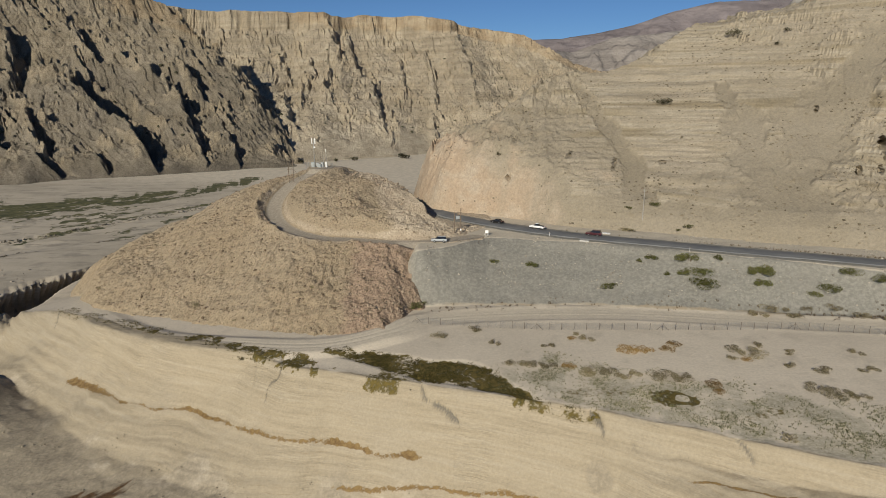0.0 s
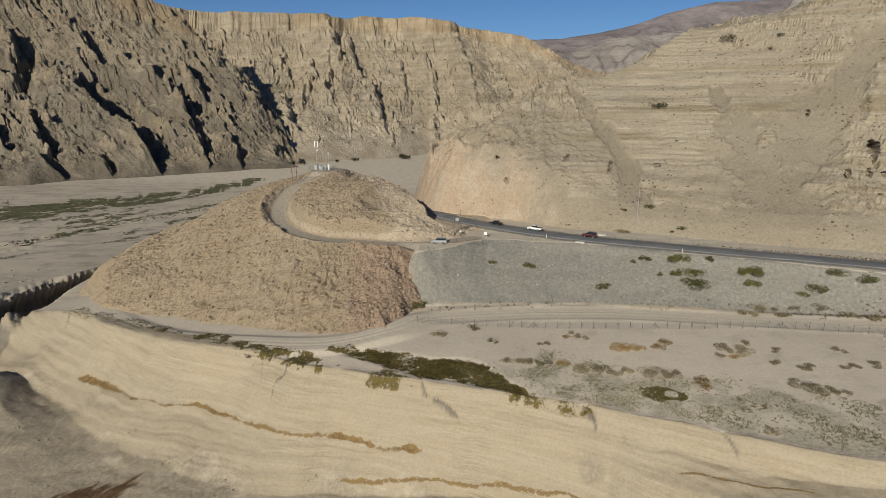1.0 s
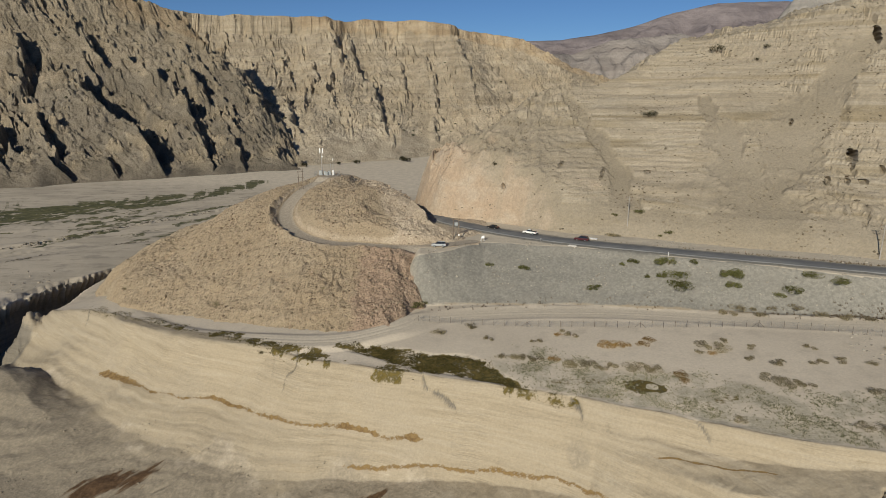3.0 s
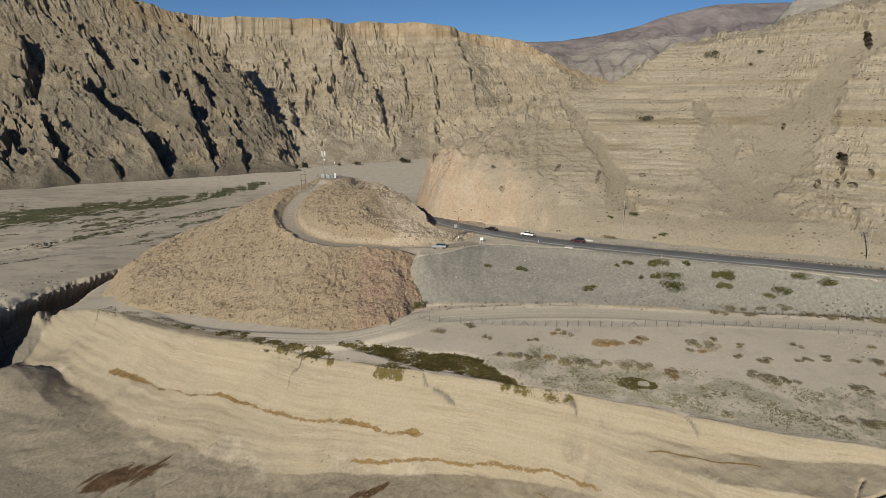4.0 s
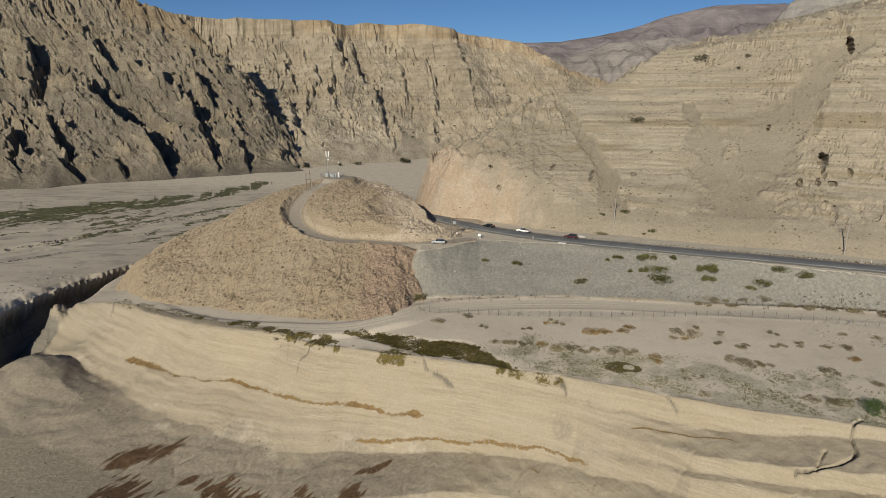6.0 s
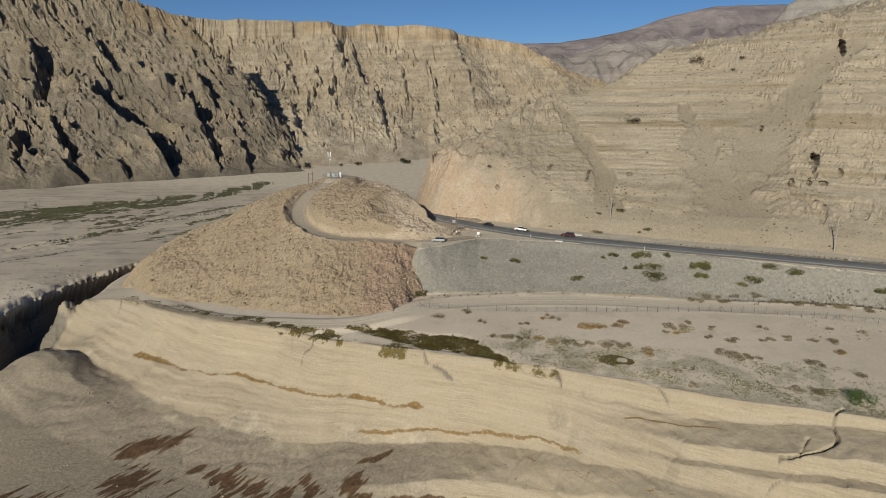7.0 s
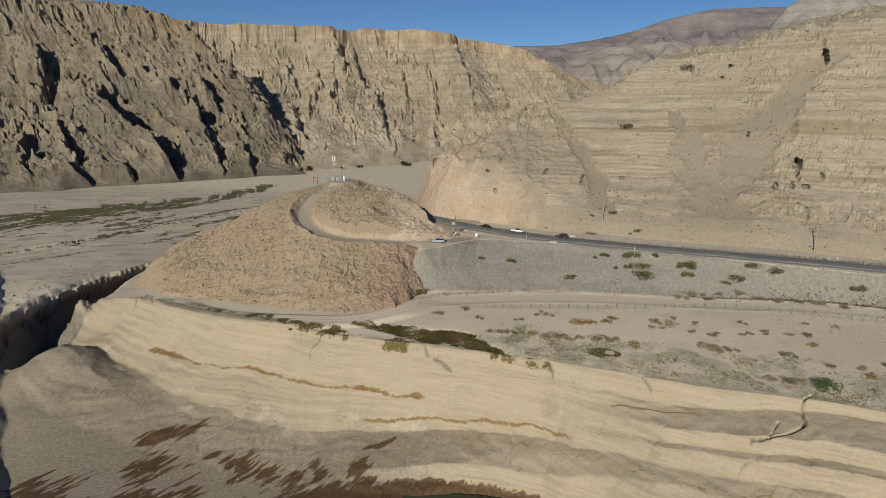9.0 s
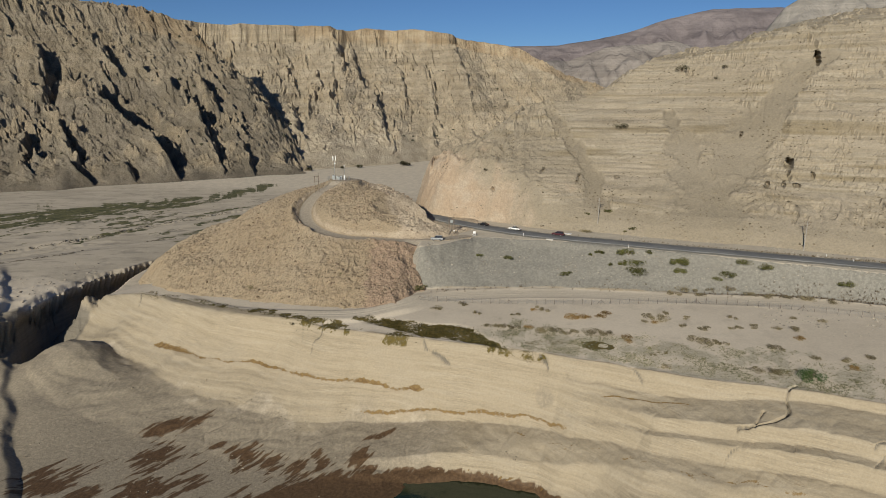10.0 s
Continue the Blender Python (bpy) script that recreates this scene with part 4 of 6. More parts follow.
def canyon_material(name, k, band):
    m = Shader(name)
    big, mid, fine, grit = m.noise(120, 4), m.noise(22, 5, 0.62), m.noise(5, 6, 0.7), m.noise(1.4, 4, 0.7)
    beds = m.noise(1.0, 5, 0.66, m.scaled(1 / 320, 1 / 320, 1 / 9.0), 0.3)
    lamina = m.noise(1.0, 4, 0.6, m.scaled(1 / 120, 1 / 120, 1 / 2.2), 0.3)
    rock = m.ramp(beds, (0.30, (0.174, 0.142, 0.096)), (0.46, (0.209, 0.174, 0.125)), (0.55, (0.261, 0.223, 0.168)), (0.7, (0.197, 0.160, 0.110)))
    rock = m.mix(band, m.mix(m.span(mid, 0.35, 0.65), (0.175, 0.142, 0.10), (0.245, 0.205, 0.15)), rock)
    rock = m.shade(lamina, rock, 0.94, 1.05)
    scree = m.mix(m.span(mid, 0.4, 0.65), (0.138, 0.117, 0.088), (0.175, 0.149, 0.114))
    scree = m.mix(m.span(grit, 0.58, 0.7), scree, (0.099, 0.081, 0.061))
    col = m.mix(m.span(m.math("ADD", m.attr("scree"), m.math("MULTIPLY", m.math("SUBTRACT", mid, 0.5), 1.0)), 0.3, 0.8, 0, 0.9), rock, scree)
    col = m.mix(m.math("MULTIPLY", m.attr("crag"), 0.75), col, m.mix(m.span(fine, 0.4, 0.62), (0.265, 0.217, 0.152), (0.205, 0.164, 0.112)))
    cap = m.mix(m.span(mid, 0.4, 0.65), (0.209, 0.142, 0.078), (0.249, 0.191, 0.119))
    col = m.mix(m.span(m.math("ADD", m.attr("cap"), m.math("MULTIPLY", m.math("SUBTRACT", mid, 0.5), 0.6)), 0.3, 0.7, 0, 0.48), col, cap)
    col = m.mix(m.math("MULTIPLY", m.attr("pale"), 0.75), col, m.mix(m.span(mid, 0.35, 0.65), (0.235, 0.196, 0.143), (0.31, 0.262, 0.195)))
    col = m.mix(m.span(fine, 0.58, 0.72), col, (0.116, 0.096, 0.070))
    col = m.shade(grit, col, 0.70, 1.26)
    col = m.shade(mid, col, 0.86, 1.10)
    col = m.shade(big, col, 0.9 * k, 1.08 * k)
    m.bump((m.math("MULTIPLY", lamina, 1.0), 0.5), (fine, 2.2), (grit, 1.2))
    return m.done(col)


def range_material(name, low, high, band):
    m = Shader(name)
    beds = m.noise(1.0, 4, 0.6, m.scaled(1 / 1500, 1 / 1500, 1 / band), 0.4)
    mid = m.noise(90, 5, 0.65)
    col = m.mix(m.span(beds, 0.4, 0.6), low, high)
    col = m.shade(mid, col, 0.85, 1.12)
    m.bump((mid, 18.0), (m.noise(25, 4, 0.7), 5.0))
    return m.done(col)


def plain(name, colour, rough=0.7, metal=0.0, vary=0.12, size=0.5, spec=0.3):
    m = Shader(name, rough, spec)
    m.bsdf.inputs["Metallic"].default_value = metal
    c = m.mix(0.0, colour, colour)
    return m.done(m.shade(m.noise(size, 4), c, 1 - vary, 1 + vary))


# ---- land: meshes ----
def above_ground(x, y, z):
    """Where a sheet stands over the ground, tested on a coarser grid."""
    low = ground(x[::4, ::4], y[::4, ::4])
    return z > np.repeat(np.repeat(low, 4, 0), 4, 1)[:x.shape[0], :x.shape[1]] - 1.6


def sheet(name, x, y, z, material, masks, label, category, keep=None, smooth=True):
    rows, cols = x.shape
    n = rows * cols
    mesh = bpy.data.meshes.new(name)
    mesh.vertices.add(n)
    mesh.vertices.foreach_set("co", np.stack([x, y, z], -1).astype(np.float32).ravel())
    i = (np.arange(rows - 1)[:, None] * cols + np.arange(cols - 1)[None]).ravel()
    quads = np.stack([i, i + 1, i + cols + 1, i + cols], -1)
    if keep is not None:
        quads = quads[keep.ravel()[quads].any(1)]
    mesh.loops.add(quads.size)
    mesh.loops.foreach_set("vertex_index", quads.ravel().astype(np.int32))
    mesh.polygons.add(len(quads))
    mesh.polygons.foreach_set("loop_start", np.arange(0, quads.size, 4, dtype=np.int32))
    mesh.polygons.foreach_set("loop_total", np.full(len(quads), 4, dtype=np.int32))
    mesh.polygons.foreach_set("use_smooth", np.full(len(quads), smooth, dtype=bool))
    mesh.update(calc_edges=True)
    for key, value in masks.items():
        a = mesh.attributes.new(key, "FLOAT", "POINT")
        a.data.foreach_set("value", np.clip(value, 0, 1).astype(np.float32).ravel())
    mesh.materials.append(material)
    return tagged(new(name, mesh), label, category, kind="structure")


def ground_masks(x, y, z, m):
    s, back, out = m["along"], m["back"], m["out"]
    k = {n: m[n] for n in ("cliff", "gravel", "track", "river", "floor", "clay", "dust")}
    n1, n2 = fbm(x, y, 9, 3, 601), fbm(x, y, 3.5, 3, 602)
    k["scrub"] = (0.55 + 0.6 * step(-0.3, 0.4, fbm(x, y, 8, 3, 613))) * step(-28, -16, s) * (1 - step(-1.5, 0.5, back)) * step(-22, -15, back + 5 * n1) * 0.9
    md, _, _, (mw,) = along(x, y, MEADOW)
    strip = step(-200, -160, s) * (1 - step(-60, -48, s)) * (1 - step(0.6, 2.2, back + 1.0 * n2)) * step(-4.8, -2.6, back + 2.0 * n1)
    k["moss"] = np.maximum((1 - step(-1.0, 1.2, md - mw + 1.3 * n2)) * (0.80 + 0.3 * n1), 0.72 * strip * step(-0.3, 0.35, n1 + 0.8 * n2))
    k["moss"] = k["moss"] * step(10.5, 12.5, z + n2)
    k["moss"] = np.maximum(k["moss"], 0.66 * (1 - step(1.6, 4.4, np.hypot((x + 11.8) / 1.7, y - 115) + 1.6 * n2)) * step(9.6, 11.5, z))
    for cx, cy, rx, ry in ((43.8, 103.3, 5.2, 3.2), (57.5, 96.3, 5.6, 1.8), (83, 81.5, 5, 2), (30, 107, 9, 1.8)):
        ring = np.hypot((x - cx) / rx, (y - cy - (0.35 if cx > 50 else -0.1) * (x - cx)) / ry)
        k["moss"] = np.maximum(k["moss"], (1 - step(0.7, 1.1, ring + 0.25 * n2)) * ((0.74 if rx < 5.5 and cx < 50 else 0.5) - 0.7 * (1 - step(0.9, 1.5, np.hypot(x - 45.3, y - 103)))))
    ad, _, _, (aw,) = along(x, y, ALGAE)
    drift = 9 * fbm(x, y, 60, 3, 605)
    curl = 7 * fbm(x, y, 17, 3, 609)
    streak = fbm((0.6 * x + 0.8 * y + 3 * curl) * 0.2, 0.8 * x - 0.6 * y + drift + 0.4 * curl, 13, 5, 604, 0.65)
    foot = -0.54 * (x + 337) + 0.84 * (y - 528)
    k["seep"] = 0.85 * np.exp(-((foot + 9 + 3 * n1) / 3.0) ** 2) * (1 - step(-285, -240, x)) * step(480, 505, y + 0.2 * (x + 400))
    k["algae"] = np.maximum((1 - step(0.8, 1.6, ad / aw)) * (0.95 + 0.65 * streak + 0.5 * fbm((0.6 * x + 0.8 * y) * 0.22, 0.8 * x - 0.6 * y + 0.4 * curl, 4.5, 4, 614, 0.6)), 0.72 * m["river"] * step(262, 300, y) * (1 - step(410, 480, y)) * step(-0.02, 0.32, streak))
    seep = np.exp(-((m["ledge"] + 0.35 * n1) / np.clip(0.42 + 0.7 * (1 - step(-128, -112, s)) + 0.35 * n2 + 0.25 * fbm(s, out, 24, 2, 610), 0.15, 1.4)) ** 2) * step(-142, -136, s) * (1 - step(-36, -28, s)) * (0.72 + 0.4 * step(-0.1, 0.35, fbm(s, out, 16, 2, 606)))
    lower = np.exp(-((m["mid"] + 1.2 + 0.5 * n1) / 0.4) ** 2) * step(-54, -48, s) * (1 - step(6, 14, s)) * 0.75
    upper = np.exp(-((out - 3.6 + 0.4 * n1) / 0.35) ** 2) * step(14, 18, s) * (1 - step(36, 40, s)) * 0.8
    rim = np.exp(-((z + 11.3 + 0.8 * n1) / 0.5) ** 2) * step(-30, -10, s) * (1 - step(40, 60, s)) * step(0.0, 0.35, n2) * 0.85
    flecks = step(-20, 0, s) * (1 - step(60, 80, s)) * np.exp(-((m["mid"] - 3.5) / 2.2) ** 2) * step(0.25, 0.5, fbm(s * 0.35, out, 1.6, 3, 612)) * 0.62
    k["bar"] = m["river"] * step(420, 500, y + 14 * n1 + 0.25 * x)
    k["seep"] = np.maximum(k["seep"], np.maximum(np.maximum(np.maximum(seep, lower), upper), np.maximum(rim, flecks)))
    blob = np.zeros_like(x)
    flame = fbm(0.8 * x - 0.6 * y, 0.2 * (0.6 * x + 0.8 * y), 2.2, 4, 608, 0.6)
    for cx, cy, a, b, soft in ((-78, 106.5, 11.5, 4.0, 0.35), (-76, 92, 7.0, 7.5, 0.9), (-71, 80, 9, 7, 0.9), (-99, 82, 7.5, 6, 0.9), (-88, 77, 7, 3.4, 0.6), (-61.2, 98, 3.0, 1.7, 0.4), (-56.5, 95.5, 2.8, 3.0, 0.6),
                               (-51.5, 92.5, 4.4, 4.4, 0.8), (-46, 89.5, 4.6, 4.4, 0.8), (-17, 99.2, 4.6, 1.6, 0.4), (-21.5, 91.5, 3.4, 5.6, 0.7), (-31.5, 90.5, 2.4, 5.0, 0.6), (-37, 87, 4, 4, 0.8)):
        r = np.hypot((x - cx + 0.3 * (y - cy)) / a, (y - cy - 0.38 * (x - cx)) / b)
        blob = np.maximum(blob, 1 - step(0.35, 1.3, r - 1.3 * soft * flame + 0.1 * n2))
    # brown mud round the pool, drawn out towards the wash
    shore = np.hypot((x + 6) / 50, (y - 66) / 22.5) + 0.16 * flame
    low = (1 - step(0.88, 1.05, shore)) * (1 - step(-11.6, -10.9, z + 0.5 * n2))
    k["wet"] = np.maximum(blob, low)
    return k


SOIL, MOUND_SOIL, HILL_ROCK = ground_material(), mound_material(), hill_material()
CANYON_ROCK, WALL_ROCK = canyon_material("canyon_rock", 1.17, 0.5), canyon_material("wall_rock", 1.52, 0.5)

# the ground: a fan that is fine where the land is near and reaches the horizon
_az = np.concatenate([np.linspace(-180, -47, 40)[:-1], np.linspace(-47, 47, 860), np.linspace(47, 180, 40)[1:]])
_rg = np.concatenate([np.linspace(0.01, 92, 24)[:-1], np.arange(92, 116, 0.36), np.arange(116, 160, 0.24), np.arange(160, 176, 0.36), np.arange(176, 230, 0.55), np.geomspace(230, 520, 130), np.geomspace(530, 4900, 40)])
_r, _a = np.meshgrid(_rg, np.radians(_az), indexing="ij")
_x, _y = _r * np.sin(_a), _r * np.cos(_a) - 30
_m = {}
_z = ground(_x, _y, _m)
# the stream has undercut the far side of the ravine
_p = 5.0 * (1 - step(-4.5, 0.6, _z)) * _m["west"] * step(140, 155, _y) * (1 - step(244, 252, _y))
_p = _p + 0.8 * (_z / 1.1 - np.floor(_z / 1.1)) * _m["west"] * (1 - step(1.2, 2.0, _z)) * step(140, 155, _y)
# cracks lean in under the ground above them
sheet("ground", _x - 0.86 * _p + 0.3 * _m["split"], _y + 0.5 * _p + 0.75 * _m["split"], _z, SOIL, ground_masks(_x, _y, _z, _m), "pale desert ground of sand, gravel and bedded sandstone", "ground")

_x, _y = np.meshgrid(np.arange(-170, 30, 0.46), np.arange(108, 300, 0.46))
_m = {}
_z = mound(_x, _y, _m)
sheet("mound", _x, _y, _z, MOUND_SOIL, _m, "tan gravelly mound with a graded track winding up", "hill", above_ground(_x, _y, _z), False)

_x, _y = np.meshgrid(np.arange(-60, 330, 0.72), np.arange(95, 420, 0.72))
_m = {}
_z = hill(_x, _y, _m)
_p = cleft_push(_x, _y, _z)
sheet("hill", _x + 0.385 * _p, _y + 0.923 * _p, _z, HILL_ROCK, _m, "dry layered sandstone hillside with gravel gullies", "hill", above_ground(_x, _y, _z), False)

_x, _y = np.meshgrid(np.arange(-600, -130, 1.1), np.arange(450, 900, 1.1))
_m = {}
_z = massif(_x, _y, _m)
sheet("canyon_shoulder", _x, _y, _z, CANYON_ROCK, _m, "rugged brown canyon shoulder cut by deep gullies", "cliff", _z > -3, False)

_x, _y = np.meshgrid(np.arange(-560, 330, 1.5), np.concatenate([np.arange(660, 1030, 1.8), np.arange(1030, 1130, 1.1), np.arange(1130, 1400, 12)]))
_m = {}
_z = canyon_wall(_x, _y, _m)
sheet("canyon_wall", _x, _y, _z, WALL_ROCK, _m, "tall banded canyon wall under an orange cap rock", "cliff", _z > -3, False)

# distance haze is put into the base colours of the far and middle ranges
for _n, _line, _base, _depth, _seed, _rough, _mat, _lab in (
        ("mountain_far", [(-200, 330), (300, 400), (462, 411), (700, 415), (940, 452), (1140, 495), (1370, 575), (1635, 628), (2040, 640), (2600, 560), (3200, 380)], 3800, 900, 701, 90,
         range_material("far_range", (0.165, 0.14, 0.14), (0.215, 0.185, 0.185), 60), "distant purple-brown mountain range"),
        ("mountain_middle", [(150, 120), (255, 195), (349, 193), (455, 230), (578, 241), (640, 249), (718, 226), (900, 215), (1200, 200)], 1700, 420, 702, 45,
         range_material("middle_range", (0.215, 0.188, 0.168), (0.27, 0.24, 0.215), 24), "pale banded mountain beyond the pass"),
        ("mountain_pale", [(1000, 150), (1130, 240), (1230, 312), (1303, 356), (1368, 450), (1450, 500), (1724, 560), (2300, 600)], 2500, 500, 703, 60,
         range_material("pale_range", (0.24, 0.22, 0.195), (0.29, 0.265, 0.235), 18), "pale grey mountain with steep banded sides")):
    _x, _y = np.meshgrid(np.linspace(_line[0][0] - 150, _line[-1][0] + 150, 260), np.linspace(_base - _depth, _base + _depth, 90))
    sheet(_n, _x, _y, far_range(_x, _y, _line, _base, _depth, _seed, _rough), _mat, {}, _lab, "mountain")


# ---- road ----
def ribbon(name, line, half, lift, material, label, category, drop=0.3):
    """A slab along a line, with its edges turned down."""
    line = np.asarray(line)
    t = np.gradient(line[:, :2], axis=0)
    t /= np.linalg.norm(t, axis=1)[:, None]
    nrm = np.stack([-t[:, 1], t[:, 0]], -1)
    offs = ((-half - 0.12, -drop), (-half, -0.02), (-half + 0.08, 0.0), (0, 0.05), (half - 0.08, 0.0), (half, -0.02), (half + 0.12, -drop))
    co = np.stack([np.column_stack([line[:, :2] + nrm * o, line[:, 2] + lift + h]) for o, h in offs], 1)
    return sheet(name, co[..., 0], co[..., 1], co[..., 2], material, {}, label, category)


def asphalt():
    m = Shader("asphalt", 0.95, 0.1)
    col = m.mix(m.span(m.noise(7, 4), 0.4, 0.62), (0.15, 0.152, 0.155), (0.19, 0.19, 0.187))
    col = m.mix(m.span(m.noise(1.2, 4), 0.55, 0.7), col, (0.17, 0.165, 0.155))
    m.bump((m.noise(0.15, 2), 0.02))
    return m.done(col)


_road = curve_points(ROAD[:, :3], 2)
ribbon("road", _road[::-1], 3.15, 0.0, asphalt(), "two-lane asphalt road with worn grey surface", "road")

WATER = Shader("pool_water", 0.08, 0.5)
WATER.bump((WATER.noise(1.5, 3), 0.01))
WATER.done((0.012, 0.022, 0.010))
_r, _a = np.meshgrid(np.linspace(0, 1, 12), np.linspace(0, 2 * math.pi, 60), indexing="ij")
_px, _py = 14 + 31 * _r * np.cos(_a), 66 + 24 * _r * np.sin(_a)
sheet("water", _px, _py, np.full(_px.shape, -12.95), WATER.mat, {}, "still dark green pool in the wash", "water")


# ---- things: helpers ----
def part(name, bm, material, parent, label=""):
    mesh = bpy.data.meshes.new(name)
    bm.to_mesh(mesh)
    bm.free()
    mesh.materials.append(material)
    ob = new(name, mesh)
    ob.parent = parent
    if label:
        tagged(ob, label)
    return ob


def thing(name, label, category, group=""):
    ob = new(name)
    ob.empty_display_size = 0.5
    return tagged(ob, label, category, group)


def box(bm, x, y, z, sx, sy, sz, bevel=0.0):
    made = bmesh.ops.create_cube(bm, size=1.0, matrix=Matrix.Translation((x, y, z)) @ Matrix.Diagonal((sx, sy, sz, 1)))
    if bevel:
        edges = list({e for v in made["verts"] for e in v.link_edges})
        bmesh.ops.bevel(bm, geom=edges, offset=bevel, segments=2, affect="EDGES")
    return bm


def rod(bm, a, b, r0, r1=None, sides=8):
    a, b = Vector(a), Vector(b)
    turn = (b - a).to_track_quat("Z", "Y").to_matrix().to_4x4()
    m = Matrix.Translation((a + b) / 2) @ turn
    bmesh.ops.create_cone(bm, cap_ends=True, segments=sides, radius1=r0, radius2=r0 if r1 is None else r1, depth=(b - a).length, matrix=m)
    return bm


def at(fn, x, y):
    return float(fn(np.array([float(x)]), np.array([float(y)]))[0])


def land_field(x, y):
    return np.maximum(ground(x, y), hill(x, y))


def land(x, y):
    return max(at(ground, x, y), at(mound, x, y), at(hill, x, y))


def leaf_material(name, dark, light, rough=0.85):
    m = Shader(name, rough, 0.15)
    info = m.node("ShaderNodeObjectInfo").outputs["Random"]
    island = m.node("ShaderNodeNewGeometry").outputs["Random Per Island"]
    col = m.mix(island, dark, light)
    n = m.node("ShaderNodeHueSaturation")
    m.link(m.span(info, 0, 1, 0.75, 1.25), n.inputs["Value"])
    m.link(col, n.inputs["Color"])
    return m.done(n.outputs["Color"])


GREEN = leaf_material("shrub_green", (0.062, 0.066, 0.02), (0.15, 0.145, 0.05))
FRESH = leaf_material("bush_fresh_green", (0.03, 0.055, 0.015), (0.085, 0.13, 0.04))
ACACIA = leaf_material("acacia_leaf", (0.022, 0.021, 0.011), (0.055, 0.05, 0.024))
DRY = leaf_material("dry_brush", (0.15, 0.125, 0.068), (0.27, 0.225, 0.135))
RUST = leaf_material("rust_brush", (0.16, 0.095, 0.03), (0.29, 0.19, 0.07))
REED = leaf_material("reed", (0.042, 0.04, 0.012), (0.13, 0.10, 0.032))
TWIG = plain("twig_bark", (0.13, 0.10, 0.07), 0.9, 0, 0.2, 0.3)


def crown_bm(rng, radius, high, leaves, size, lift, lumps):
    """Many small leaf blades in uneven clumps."""
    bm = bmesh.new()
    hubs = []
    for _ in range(lumps):
        a, r = rng.uniform(0, 6.283), radius * math.sqrt(rng.uniform(0, 0.75))
        hubs.append((r * math.cos(a), r * math.sin(a), lift + rng.uniform(0.25, 0.7) * (high - lift) * (1 - 0.45 * r / radius), rng.uniform(0.28, 0.5) * radius))
    for _ in range(leaves):
        hx, hy, hz, hr = rng.choice(hubs)
        d = Vector((rng.gauss(0, 1), rng.gauss(0, 1), rng.gauss(0, 1))).normalized() * hr * rng.uniform(0.45, 1.0) ** 0.5
        p = Vector((hx + d.x, hy + d.y, max(0.02, hz + d.z * min(1.0, high / (2 * radius) + 0.25))))
        u = Vector((rng.gauss(0, 1), rng.gauss(0, 1), rng.gauss(0, 0.7))).normalized() * size * rng.uniform(0.6, 1.4)
        w = u.cross(Vector((rng.gauss(0, 1), rng.gauss(0, 1), rng.gauss(0, 1)))).normalized() * size * rng.uniform(0.3, 0.6)
        bm.faces.new([bm.verts.new(p - u * 0.5), bm.verts.new(p + w), bm.verts.new(p + u * 0.5), bm.verts.new(p - w)])
    return bm


def stems_bm(rng, radius, high, count, thick):
    bm = bmesh.new()
    for _ in range(count):
        a, lean = rng.uniform(0, 6.283), rng.uniform(0.2, 0.8)
        tip = (radius * lean * math.cos(a), radius * lean * math.sin(a), high * rng.uniform(0.5, 0.85))
        mid = (tip[0] * 0.4, tip[1] * 0.4, tip[2] * 0.55)
        rod(bm, (0.05 * math.cos(a), 0.05 * math.sin(a), -0.3), mid, thick, thick * 0.7, 5)
        rod(bm, mid, tip, thick * 0.7, thick * 0.3, 5)
    return bm


def plant(name, seed, radius, high, leaves, size, material, label, category, group, lift=0.0, lumps=9, stems=6, thick=0.05):
    rng = random.Random(seed)
    ob = thing(name, label, category, group)
    part("stem", stems_bm(rng, radius, high, stems, thick), TWIG, ob)
    part("crown", crown_bm(rng, radius, high, leaves, size, lift, lumps), material, ob)
    return ob


FIRST = {}


def put_plants(kinds, places, seed, grow=1.3):
    """kinds: plants built once; places: (x, y, radius) in the world. The first of each kind is used itself."""
    rng = random.Random(seed)
    for x, y, r in places:
        r = r * grow
        k = rng.randrange(len(kinds))
        ob, base = kinds[k]
        m = pose(x, y, land(x, y) - 0.05, 0, 0, rng.uniform(0, 360))
        if not FIRST.get(ob):
            FIRST[ob] = True
            made = ob
            made.matrix_basis = m
        else:
            made = copy_thing(ob, m)
        f = r / base
        made.scale = (f * rng.uniform(0.9, 1.15), f * rng.uniform(0.85, 1.1), f ** 0.7 * rng.uniform(0.85, 1.15))


# ---- shrubs and trees ----
G1 = "shrubs on the embankment"
green_kinds = [(plant("shrub", 11 + k, 1.8, 1.5, 2000, 0.115, GREEN, "low olive-green desert shrub on grey gravel", "shrub", G1, 0, 10, 7, 0.04), 1.8) for k in range(3)]
put_plants(green_kinds, [(15.1, 171.8, 1.1), (25.9, 169.4, 1.6), (45.8, 159.5, 1.5), (47.6, 159.8, 0.9), (56.1, 165.7, 1.0), (59.6, 165.9, 1.4), (69.1, 162, 2.7), (71.2, 158, 2.8),
                         (66.8, 158.8, 1.7), (70.4, 154.8, 3.2), (76, 160, 1.3), (86.4, 153.4, 2.7), (83.6, 154.4, 1.9), (84, 151, 1.7)], 3)
put_plants(green_kinds, [(98.6, 146.4, 2.4), (95.2, 146, 1.2), (104.5, 147.5, 2.0), (110.5, 143.8, 2.0), (62.4, 159.8, 0.8), (131, 132.6, 2.2), (-7.7, 154.6, 1.7), (-5.2, 156.4, 1.0),
                         (70.5, 197.2, 1.5), (62.2, 198.2, 0.9), (78.4, 186.8, 1.2), (75.5, 187.5, 0.8)], 4)
